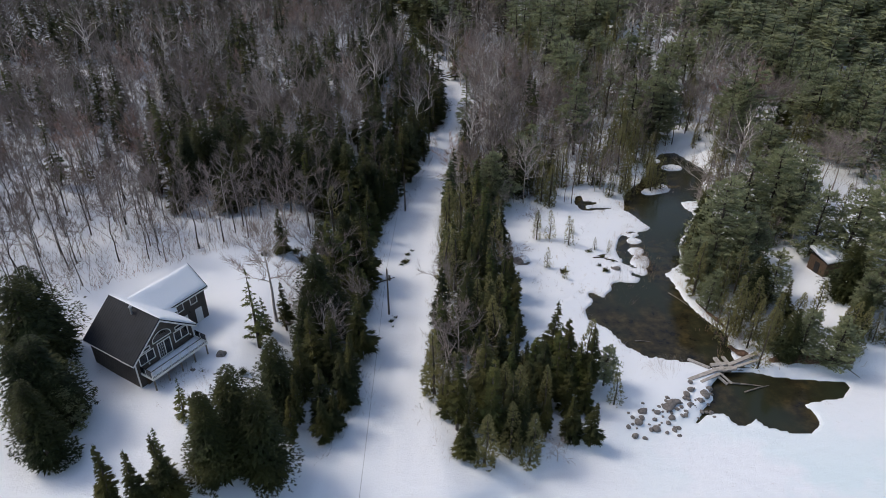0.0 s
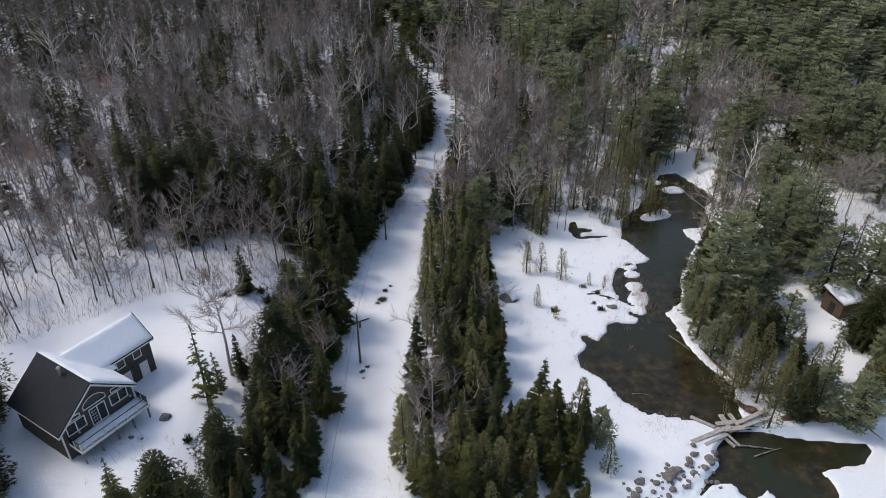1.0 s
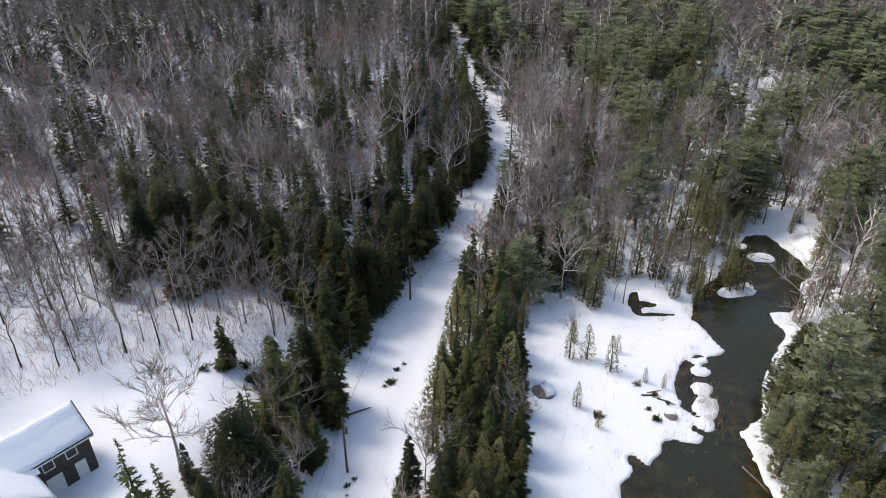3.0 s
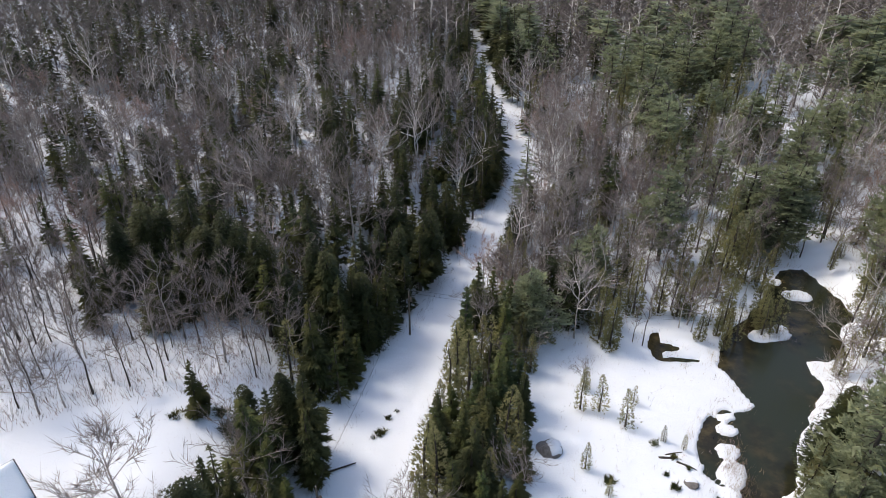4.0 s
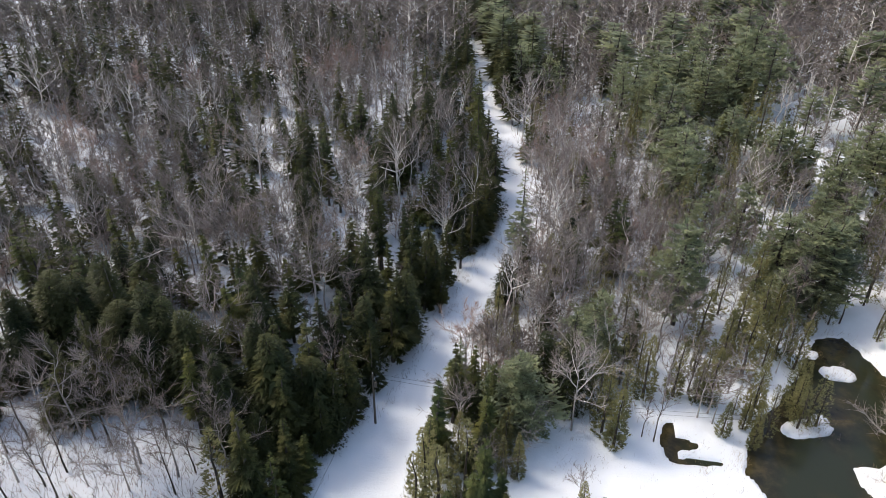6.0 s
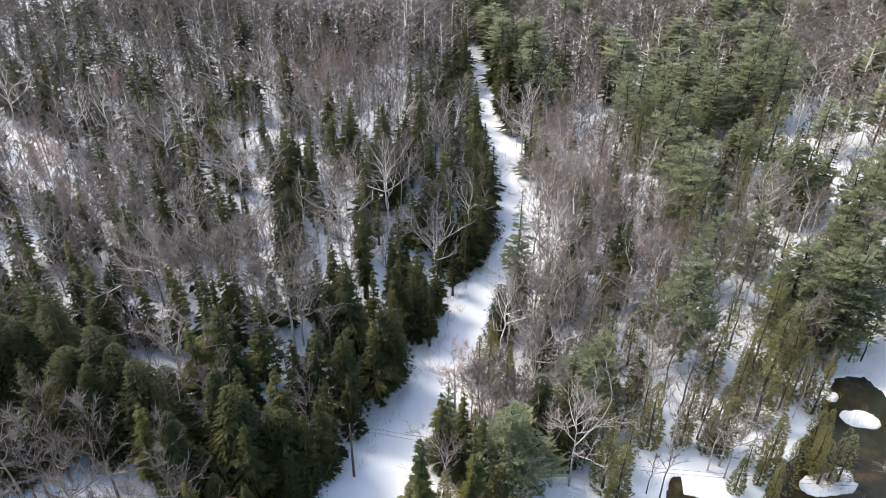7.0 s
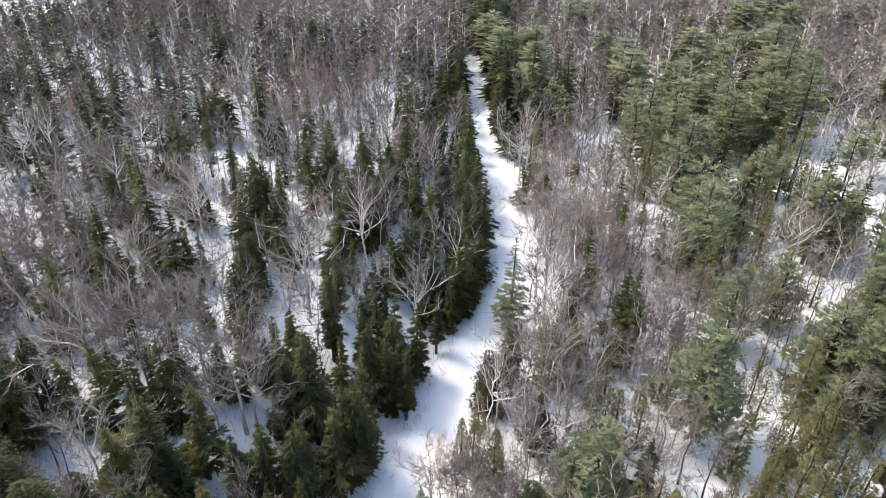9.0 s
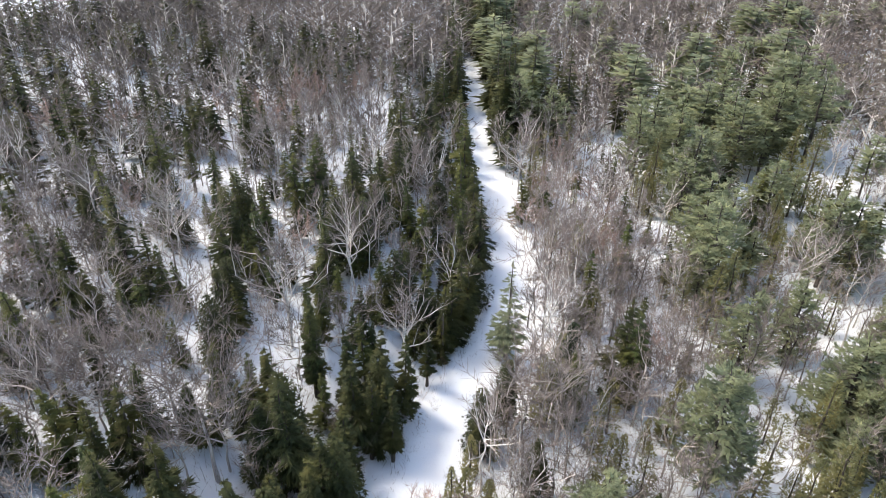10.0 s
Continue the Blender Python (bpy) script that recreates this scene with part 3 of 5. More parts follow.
kind("H", "hemlock_tree", "broad olive-green hemlock with dense boughs in snow", "hemlock", "hemlocks", BARK_DARK, [HEMLOCK],
     [make_hemlock(50 + i, 10, (2.8, 2.4, 3.1, 2.6)[i], (0.05, 0.1, 0.03, 0.16)[i], 1350, (0.6, 0.72, 0.55, 0.66)[i], 0.40) for i in range(4)])
kind("P", "pine_tree", "tall white pine with soft grey-green needle tufts", "pine", "white pines", BARK_DARK, [PINE],
     [make_pine(60 + i, 10, (2.9, 2.5, 3.2, 2.7)[i], (0.14, 0.26, 0.1, 0.2)[i], 12, 5, 9, (0.42, 0.44, 0.42, 0.42)[i]) for i in range(4)])
kind("C", "cedar_tree", "olive-yellow cedar with dense upright sprays in snow", "cedar", "cedars near the stream", BARK_DARK, [CEDAR],
     [make_cedar(70 + i, 10, (1.55, 1.9, 1.35, 1.7)[i], 780) for i in range(4)])
kind("W", "young_cedar", "thin wispy young cedar standing in snow", "cedar", "young cedars in the meadow", BARK_DARK, [CEDAR],
     [make_cedar(170 + i, 10, (1.6, 1.9, 1.4)[i], 340, 0.06) for i in range(3)])
kind("M", "maple_tree", "leafless grey-brown maple with a wide twig crown", "bare tree", "leafless hardwoods", BARK_GREY, [BARK_GREY, TWIG],
     [make_bare(80 + i, 10, (0.40, 0.5, 0.36, 0.44, 0.34)[i], 7, (0.85, 0.6, 0.95, 0.7, 1.0)[i], 2, 2, 0.0065, 0.025, 0.37, 0.0060, (0.6, 0.2, 0.9, 0.4, 0.8)[i]) for i in range(5)])
kind("Y", "young_hardwood", "thin leafless young hardwood with upright twigs", "bare tree", "young hardwoods", BARK_DARK, [BARK_DARK, TWIG],
     [make_bare(90 + i, 10, 0.42, 9, 0.4, 0, 9, 0.007, 0.025, 0.26, 0.003) for i in range(4)])
kind("B", "birch_tree", "leafless paper birch with white trunk and limbs", "birch", "paper birches", BIRCH, [BIRCH, TWIG],
     [make_bare(100 + i, 10, (0.46, 0.55, 0.4)[i], 7, (0.7, 0.55, 0.8)[i], 1, 4, 0.0085, 0.03, 0.34, 0.0075, (0.9, 0.3, 0.7)[i]) for i in range(3)])
kind("R", "red_maple", "leafless maple with a reddish haze of buds", "bare tree", "reddish maples", BARK_GREY, [BARK_GREY, REDTWIG],
     [make_bare(110 + i, 10, 0.42, 8, 0.7, 1, 8, length=0.34, stout=0.005, fork=0.5) for i in range(2)])
kind("D", "balsam_fir", "narrow dark balsam fir with a pointed top in snow", "fir", "balsam firs in the woods", BARK_DARK, [FIR],
     [make_spruce(130 + i, 10, (1.55, 1.95, 1.35, 1.75)[i], (0.1, 0.04, 0.2, 0.12)[i], 25, 8, 0.24, 0.08, 6, 0.70) for i in range(4)])
kind("A", "aspen_tree", "leafless aspen with pale trunk and tan twigs", "aspen", "aspens in the woods", BARK_PALE, [BARK_PALE, TWIG],
     [make_bare(140 + i, 10, (0.4, 0.5, 0.36, 0.44)[i], 9, (0.6, 0.5, 0.7, 0.55)[i], 0, 11, 0.0075, 0.025, 0.32, 0.005, (0.2, 0.0, 0.5, 0.3)[i]) for i in range(4)])
kind("G", "big_hardwood", "large leafless hardwood with wide open limbs", "bare tree", "large hardwoods", BARK_GREY, [BARK_GREY, TWIG],
     [make_bare(120 + i, 10, 0.48, 8, 0.7, 2, 3, 0.013, 0.008, 0.30, 0.0055, 0.1) for i in range(2)])

nearer("S", [make_spruce(300 + i, 10, (1.9, 2.2, 1.7, 2.05)[i], (0.06, 0.04, 0.16, 0.1)[i], 34, 10, 0.28, 0.06, 11, 0.46) for i in range(4)])
nearer("H", [make_hemlock(330 + i, 10, (3.2, 3.5, 2.9)[i], (0.03, 0.05, 0.08)[i], 3600, (0.58, 0.62, 0.7)[i], 0.27) for i in range(3)])
nearer("P", [make_pine(310 + i, 10, (2.7, 2.4, 3.0)[i], (0.08, 0.16, 0.06)[i], 14, 6, 14, 0.32) for i in range(3)])

FIRST = {}


def plant(key, x, y, h, wide=1.0):
    """One tree of a kind at its place."""
    K = KINDS[key]
    close = K["near"] and (y < (180 if key == "P" else 112) and -50 < x < 66)
    i = random.choice(K["near"]) if close else random.randrange(len(K["meshes"]) - len(K["near"]))
    m = Matrix.Translation((x, y, float(ground(x, y)) - 0.05)) @ Matrix.Rotation(random.uniform(0, 6.28), 4, "Z")
    m = m @ Matrix.Rotation(random.gauss(0, 0.03), 4, "X")
    if (key, i) not in FIRST:
        top = tagged(new(K["name"]), K["label"], K["category"], K["group"])
        t, c = K["meshes"][i]
        part("trunk", t, None, top)
        part("crown", c, None, top)
        top.matrix_basis = m
        FIRST[key, i] = top
    else:
        top = copy_thing(FIRST[key, i], m)
    s = h / 10
    top.scale = (s * wide, s * wide, s)
    K["count"] += 1
    return top


PLACED = []
PLACED.append(('H', [(-22.8, 45.5, 12), (-40, 46.3, 11), (-18.5, 47.3, 12), (-21.2, 48.6, 13), (-43.1, 50.5, 12), (-42.2, 52.5, 12), (-47.4, 59.1, 14), (-47.9, 62.8, 13), (-18.7, 86.7, 9), (-18.5, 109.3, 14), (-44.3, 105.3, 13), (-40.1, 110.2, 13), (-29.2, 109, 13)]))
PLACED.append(('P', [(-40.5, 51.7, 6), (21.3, 65.5, 7), (53.4, 69.5, 9), (50.4, 71.9, 8), (38, 77.9, 10), (60.8, 77.5, 8), (40.7, 82.3, 8), (50.7, 83.5, 10), (40.7, 89.7, 9), (65.7, 91.7, 14), (51.1, 93.1, 12), (61.5, 94.1, 13), (41.1, 96.6, 8), (62, 101.9, 14), (54.2, 105.1, 16), (59.8, 106.7, 15), (63, 113, 12), (9.1, 116, 13), (15.6, 126.9, 12), (67, 130.4, 13)]))
PLACED.append(('P', [(33.1, 187.8, 17), (33.5, 208.9, 17), (31.1, 218.2, 17), (43.9, 224.7, 17), (27.3, 228.5, 17), (52.7, 234.6, 18), (41.4, 241.1, 18), (62.7, 247, 18), (60.9, 261.5, 18)]))
PLACED.append(('S', [(-28.1, 40.2, 9), (-31, 40.6, 9), (-26.5, 42, 9), (-24.3, 46.5, 10), (-19.4, 49.4, 9), (-16.9, 52.4, 7), (-11.4, 53.5, 7), (-19, 54.4, 6), (-11.1, 55.1, 7), (17.7, 55.6, 7), (12.4, 56.4, 7), (15.4, 56.4, 7), (-14.1, 56.7, 9), (-12.1, 58.9, 9), (10.1, 59.5, 9), (-17, 59.9, 10), (-11, 60, 8), (17.9, 60.6, 8), (15.4, 60.6, 8), (-10.9, 61.5, 10), (12.6, 62.6, 10), (-16.4, 63.7, 11), (-14, 63.7, 11), (4.6, 64.7, 10), (7.3, 65.6, 10), (11.1, 67.7, 6), (-10.6, 68.6, 11), (-21.1, 70.5, 8), (-14.2, 72.6, 11), (2.7, 72.6, 12), (6.3, 72.9, 11), (10.6, 74.4, 6)]))
PLACED.append(('S', [(-17.5, 75.9, 11), (-15.9, 77.2, 10), (50, 78.1, 8), (10.5, 79.3, 9), (9, 81.8, 11), (4.2, 82.2, 11), (-15.2, 85.1, 12), (-11, 85.2, 11), (7.3, 85.7, 9), (5.3, 86.8, 12), (-25.4, 87.8, 8), (-12.6, 88.2, 13), (-25, 89, 4), (3.6, 91, 10), (10.7, 91.9, 8), (-44.8, 98.3, 9), (-15.6, 98.5, 14), (-36.9, 101.7, 12), (-12.8, 102, 11), (-45.8, 103.6, 8), (-35.1, 104.5, 13), (-15.3, 106.6, 13), (-52.6, 107.2, 10), (-23.8, 107.2, 12), (-11.7, 108.2, 10), (-14.1, 109.8, 13), (-10.9, 110.7, 12), (-36.1, 111.2, 15), (-17.7, 111.5, 14), (-14.7, 112.9, 15), (-45.7, 113, 13), (-10.7, 113.8, 12)]))
PLACED.append(('S', [(-22.9, 118.6, 13), (-38.6, 119.3, 14), (-9.3, 119.7, 10), (-13.4, 121.3, 13), (-20.3, 121.4, 13), (-10.8, 123.1, 13), (-27.6, 123.3, 12), (-8.3, 125.9, 13), (-26.7, 126.2, 12), (-8.2, 128.3, 14), (-7.5, 130.1, 11), (-12.7, 131.1, 16), (23.4, 133.3, 9), (-8, 134.2, 12), (-46.7, 134.8, 13), (-16.3, 135.6, 13), (-6.7, 138.2, 12), (-24.7, 138.8, 8.5), (-6.4, 139.5, 10), (-5.5, 140.8, 11), (4.1, 141.6, 7), (-10.5, 142.4, 13), (-14.5, 142.6, 15), (-46.2, 144.5, 13), (-7.9, 145.2, 13), (-4.9, 146, 12), (-43.6, 150.5, 16), (-3.4, 151.2, 10), (20.3, 154.5, 15), (-2.6, 156.1, 9), (-2.6, 158.4, 11), (-2.1, 159.5, 12)]))
PLACED.append(('S', [(22.8, 160.5, 12), (-1.5, 162.9, 13), (-0.9, 166, 10), (-72, 168, 15), (-67.2, 170.3, 15), (-3.7, 173.6, 12), (-21.4, 176.3, 14), (-70.7, 177.5, 16), (-2.7, 181, 13), (28.3, 183.2, 7.5), (-16.7, 186.7, 14), (-45.4, 191, 16), (58.9, 191.5, 13), (-19.8, 198.2, 16), (56.6, 202.3, 13), (-72.4, 224.6, 16), (54.7, 224.7, 13), (-5, 229.3, 19), (-5.4, 230.6, 20), (-4.2, 239.4, 20), (8.3, 244.1, 19), (-0.2, 247.6, 20)]))
PLACED.append(('T', [(-27.4, 44.6, 7), (-28.6, 52.7, 6), (-23.6, 66, 12), (-23.2, 68.9, 6), (-17.7, 69.1, 6), (-18.4, 78.9, 9), (-12.8, 98.3, 10)]))
PLACED.append(('M', [(13.4, 53.3, 4), (2.6, 58.8, 8), (0.7, 63.1, 10), (0.5, 71.3, 8), (-11.9, 74.9, 9), (0.9, 77.5, 10), (-17.9, 85, 10), (-26, 94.6, 9), (5.6, 101.1, 6), (7, 106.8, 7), (17.4, 109.2, 4), (3.2, 114.1, 9), (-14.1, 117.9, 9), (-33.9, 125.8, 16), (-32.3, 129.1, 14), (-19.1, 129.6, 15), (-32.2, 131.4, 14), (-26.5, 133, 15), (-20.5, 134.2, 14), (-54.5, 140.1, 15), (11.4, 143.1, 15), (13.8, 145.8, 15), (-59.2, 149.9, 15), (9.4, 171.1, 17), (13.7, 176.5, 17), (10.2, 191.6, 17)]))
PLACED.append(('C', [(4.7, 51.4, 8), (10, 52.4, 8), (7.8, 53.7, 8), (7.5, 59.2, 9), (21.9, 61.9, 5), (43.5, 69.4, 8), (43.5, 73.3, 6), (40.5, 74.3, 8), (43.6, 76.8, 7), (40.2, 76.8, 7), (46.3, 82.8, 8), (43.6, 85, 9), (2, 85.7, 11), (46.6, 86.5, 9), (0.4, 87.1, 11), (20.2, 91, 2.5), (41.5, 92.9, 6), (17.7, 94.4, 4), (8.2, 94.7, 11), (-18.7, 98, 10), (29.2, 99.4, 2.5), (27, 100.3, 2.5), (3, 101.5, 12), (22.6, 101.9, 6), (0.5, 102.6, 9), (19.5, 103.9, 6), (17.1, 103.9, 6), (1.1, 104.3, 11), (23.8, 106.2, 3), (1, 106.5, 10), (5, 106.8, 11), (17.7, 107.6, 4)]))
PLACED.append(('C', [(21.2, 116.9, 9), (37.3, 120, 7), (58.9, 120.3, 9), (19.5, 122.5, 10), (38.1, 125.1, 9), (25.1, 126.3, 10), (43.4, 126.5, 7), (31.6, 126.6, 7), (33.4, 126.8, 9), (28.9, 127.1, 10), (43.6, 129.1, 7), (45.2, 130.4, 6), (7.5, 132.2, 7.5), (38.4, 133.1, 11), (4.9, 133.2, 7.5), (35.8, 134.1, 10), (37.8, 137.8, 12), (33.2, 138.2, 10), (3.6, 138.7, 6), (41.1, 140.2, 12), (20.4, 140.2, 8.5), (42.3, 149.7, 12), (33, 171, 12), (35.9, 174.9, 12)]))
PLACED.append(('G', [(1.9, 64.6, 11)]))
PLACED.append(('B', [(44.8, 91.5, 7), (47.2, 98.3, 7), (10.8, 131.8, 12), (-60.4, 135.2, 14), (10.2, 135.2, 10), (-6.4, 151.9, 13), (-41.8, 159.1, 14), (10.6, 159.9, 17), (-42.8, 161, 12), (-16.5, 161.5, 15), (1.6, 206.4, 18)]))
PLACED.append(('G', [(-22.7, 71.7, 14)]))
PLACED.append(('F', [(1.4, 122.9, 8.5), (5.8, 158.6, 15.5)]))
PLACED.append(('W', [(44.8, 125.4, 8), (43.6, 124.8, 6.5), (45.9, 125.6, 7), (39.6, 122.6, 8)]))
PLACED.append(('C', [(42.6, 76.2, 7), (43.6, 79, 8.5), (42.4, 82.2, 7.5), (45.2, 75.4, 7), (47, 73.8, 6), (42.8, 85.6, 8)]))


# trees that stand out in the mixed woods
PLACED.append(('D', [(-51.2, 158.6, 15.6), (-47.2, 145.5, 13.2), (-46.4, 153.7, 14.4), (-66.7, 170.8, 15.6), (-53.2, 174.3, 14.4), (-46.1, 190.6, 16.8), (-36.7, 140.6, 10.8), (-29.3, 127.3, 9.6), (-29.1, 123.7, 10.8), (-24.2, 119.1, 12.0), (-21.9, 134.8, 10.8), (-16.7, 136.1, 12.0), (-11.1, 142.9, 12.0), (-14.8, 142.5, 14.4), (-10.7, 148.3, 10.8), (-38.1, 173.9, 10.8), (-31.4, 166.1, 12.0), (-20.5, 162.0, 12.0), (-44.6, 175.5, 10.8), (-22.2, 179.6, 13.2), (-29.0, 175.1, 9.6), (21.8, 154.1, 14.4), (0.3, 235.7, 19.2)]))
PLACED.append(('S', [(-72.1, 221.9, 15.4), (-4.3, 138.5, 11.0), (-21.3, 202.5, 14.3), (-16.7, 184.5, 13.2), (-11.2, 243.7, 18.7), (-6.4, 248.0, 18.7), (-7.3, 231.6, 17.6), (4.9, 253.9, 16.5), (12.3, 240.8, 15.4), (17.8, 260.9, 15.4), (-44.8, 99.0, 9.0)]))
PLACED.append(('H', [(-14.3, 133.9, 12.1), (4.7, 142.9, 8.8), (-43.2, 109.8, 13.0), (-37.3, 113.0, 15.0), (-31.6, 109.8, 14.0), (-25.3, 108.0, 13.0), (-17.5, 108.6, 14.0), (-10.8, 122.0, 13.0), (-12.9, 110.4, 12.0), (-6.5, 128.9, 13.0)]))
PLACED.append(('C', [(-12.1, 132.7, 8.8), (13.3, 154.9, 8.8), (19.4, 139.8, 8.8), (26.9, 210.8, 14.3), (55.3, 214.4, 15.4), (53.1, 219.6, 14.3), (51.3, 189.7, 12.1), (53.8, 183.7, 13.2), (43.2, 181.6, 12.1), (3.7, 132.6, 7.7), (45.9, 136.4, 8.0), (41.2, 140.4, 9.0)]))
PLACED.append(('B', [(-21.0, 149.7, 15.6), (-5.9, 150.0, 14.4), (-16.0, 158.8, 15.6), (-20.4, 184.5, 14.4), (-3.6, 166.9, 14.4), (10.8, 132.2, 10.8), (11.2, 155.5, 15.6), (38.3, 188.5, 14.4), (17.8, 200.9, 16.8), (2.4, 201.2, 18.0), (68.6, 241.4, 18.0)]))
PLACED.append(('M', [(-11.3, 163.9, 10.8), (-39.3, 154.2, 15.6), (-27.5, 133.6, 13.2), (-28.1, 142.2, 12.0)]))
PLACED.append(('G', [(-30.6, 128.2, 13.2), (-19.6, 128.1, 13.2)]))
PLACED.append(('P', [(35.8, 161.9, 14.4), (30.4, 142.9, 18.0), (32.6, 181.9, 18.0), (56.6, 239.9, 20.4), (51.4, 232.3, 19.2), (31.6, 221.7, 18.0), (23.8, 220.2, 16.8), (58.9, 230.9, 19.2), (44.7, 253.2, 19.2), (18.2, 130.9, 13.0), (10.2, 117.2, 12.0)]))
PLACED.append(("B", [(-20.0, 147.8, 16)]))
# tall trees close along the far road
random.seed(17)
PLACED.append(("S", [(float(road_x(y)) - float(road_w(y)) / 2 - random.uniform(1.3, 2.4), y, random.uniform(9, 16)) for y in (176, 181, 189, 196, 208, 213, 227, 241, 246, 262, 279)]))
PLACED.append(("D", [(float(road_x(y)) - float(road_w(y)) / 2 - random.uniform(3, 6), y, random.uniform(10, 17)) for y in (174, 184, 187, 193, 201, 205, 219, 234, 252, 256, 270)]))

random.seed(5)
TAKEN = []
for key, spots in PLACED:
    for x, y, h in spots:
        if key == "C" and h <= 6 and 12 < x < 40 and y < 120:
            key = "W"
        if key in "MBPY" and wet(x, y) > -1.5 or (41 < x < 50 and 121 < y < 130 and key not in "CW"):
            continue
        d = x - float(road_x(y))
        gap = float(road_w(y)) / 2 + (1.2 if y < 118 or (d < 0 and 136 < y < 182) else 2.3)
        if abs(d) < gap and key != "F" and y < 288:
            x += math.copysign(gap - abs(d), d)
        plant(key, x, y, h, random.uniform(0.95, 1.2) * (1.15 if h < 7 else 1.0))
        TAKEN.append((x, y, h))


def yard_edge(x):
    """Where the hillside woods begin behind the yard."""
    return float(np.interp(x, [-80, -60, -50, -44, -37, -25, -18, -11], [60, 69, 76, 81, 87, 92, 97, 101]))


def grow_zone(x, y):
    """What grows at a place: spacing in metres and a mix of kinds, or None for open snow."""
    d = x - float(road_x(y))
    edge = float(road_w(y)) / 2 + (1.0 if y < 118 else (1.3 if y < 150 else 0.5) if d > 0 else 0.8 if 136 < y < 182 else 1.1)
    if (y < 290 and abs(d) < edge) or lake_side(x, y) > -1.5:
        return None
    if 288 <= y < 312 and abs(d) < 8:
        return (1.9, "SSSD")
    if (41 < x < 50 and 121 < y < 130) or (1 < x < 9.5 and 147 < y < 160):
        return None
    fine = noise.noise(Vector((x * 0.13, y * 0.13, 5.0)))
    if d < 0:
        if y < 91 and -13.5 <= d and y > 54:
            return (2.3, "SSHHDSDMC")
        if y < yard_edge(x):
            return None
        if x < -40 and y < 102:
            return (3.0, "YYYYYYAM")
        if y < 104 and x < -18:
            return (3.0, "YYYYAAMY")
        if y < 150 and d > -19:
            return (3.0, "SSHHDDHHYM")
        if 150 <= y < 182 and -28 < d <= -10:
            return (2.9, "DSHDMDAD")
        if y < 225 and d > -10:
            return (2.7, "SHDDSDMH") if y < 178 else (3.0, "SDMAMDMB")
        if 100 < y < 114 and -48 < x < -20:
            return (3.6, "HSHSDHYM")
        if 114 <= y < 140 and x < -28:
            return (3.3, "DDDSMHM") if fine > 0.05 else (3.2, "YMAAMMYD")
        if x < -45 and y < 125:
            return (3.4, "YYYYAMDR")
        far = ((x + 164) / 32) ** 2 + ((y - 262) / 22) ** 2
        if far < 1:
            return None
        if far < 1.6:
            return (3.6, "YAYAD")
        if 262 < y < 360 and -95 < x < -28:
            return (3.0, "YAAAMB")
        if y > 245:
            return (2.7, "AAMDRBMAYDM")
        patch = noise.noise(Vector((x * 0.035, y * 0.035, 0.0))) + 0.6 * fine
        patch += 0.30 if d > -45 and y < 235 else 0.12
        if y > 178 and d < -14:
            return (3.0, "DDADMAMS") if patch > 0.24 else (2.8, "AMDAMBSRMAYM")
        if patch > 0.19:
            return (3.2, "DDSHDMAD")
        if patch < -0.25:
            return (3.3, "AMMRMBMAD")
        return (3.2, "AMDRMSBMADSM")
    if 52 < y < 68 and 0 < d < 25:
        return (2.0, "CCSDSC")
    if y < 122 and d < 16:
        return (2.2, "CCSSDDM") if 52 < y else None
    if 39 < x < 47 and 72 < y < 100:
        return (2.7, "CCHCPM")
    if y < 118 and x < 47:
        return None
    if ((x - 55.5) / 5.5) ** 2 + ((y - 86) / 7) ** 2 < 1 or (58 < x < 67 and 84 < y < 94):
        return None
    if x > 44 and y < 84:
        return (2.8, "CCCPH")
    if x > 44 and y > 100 and x < 58 and y < 122:
        return (3.0, "CCYYWMA")
    if x > 44 and y < 122:
        return (5.6, "PPPCCCM")
    if y < 150 and 17 < x < 42:
        return (2.9, "CYAYWAMC")
    if 40 <= x < 60 and y < 146:
        return (3.0, "CCYAYMAC")
    if x > 84 and y < 262:
        return (3.7, "PPPCPDPM")
    if x > 62 and y < 150:
        return (4.3, "PPCCPDM")
    if 30 < x < 62 and 146 <= y < 176:
        return (3.0, "YYAYWPAY")
    if 14 < d < 21 and 128 < y < 176:
        return (2.7, "YYMAAM")
    if 62 < x < 84 and 176 < y < 232:
        return None if fine > 0.3 else (3.4, "YYAMBCP")
    if d < 22 and y < 225:
        return (2.3, "MMAAYMBRDMCH") if y < 160 else (2.8, "MMAAYMBRDMCY")
    if (y > 225 and d < 18) or (y > 186 and d < 5):
        return (2.8, "SSSDSPB")
    if 170 <= y < 200 and 24 < x < 66:
        return (3.6, "DCCCPMAB")
    if 200 <= y < 290 and 22 < x < 64:
        return (3.8, "PCCMAPBDCMCM")
    patch = noise.noise(Vector((x * 0.03 + 9, y * 0.03, 3.0))) + 0.4 * fine
    if patch > (0.14 if y < 200 else 0.24):
        return (3.4, "PCCDMMMA")
    return (3.1, "MMAABRAMDMC")


HEIGHTS = {"T": (7, 11), "W": (5, 9), "G": (10, 14), "S": (7, 13), "D": (6.5, 13), "A": (8.5, 13), "P": (12, 17.5), "C": (6, 10.5), "M": (8, 12.5), "Y": (7.5, 12), "B": (11.5, 16), "R": (8, 12), "H": (9, 13)}
CAP = {"S": 300, "D": 260, "A": 260, "P": 220, "C": 220, "M": 300, "Y": 300, "B": 120, "R": 110, "H": 110, "G": 40, "W": 90, "T": 60}
FAR = []
random.seed(11)
taken_grid = {}
for x, y, h in TAKEN:
    taken_grid.setdefault((int(x // 5), int(y // 5)), []).append((x, y, 1.2 + 0.08 * h))


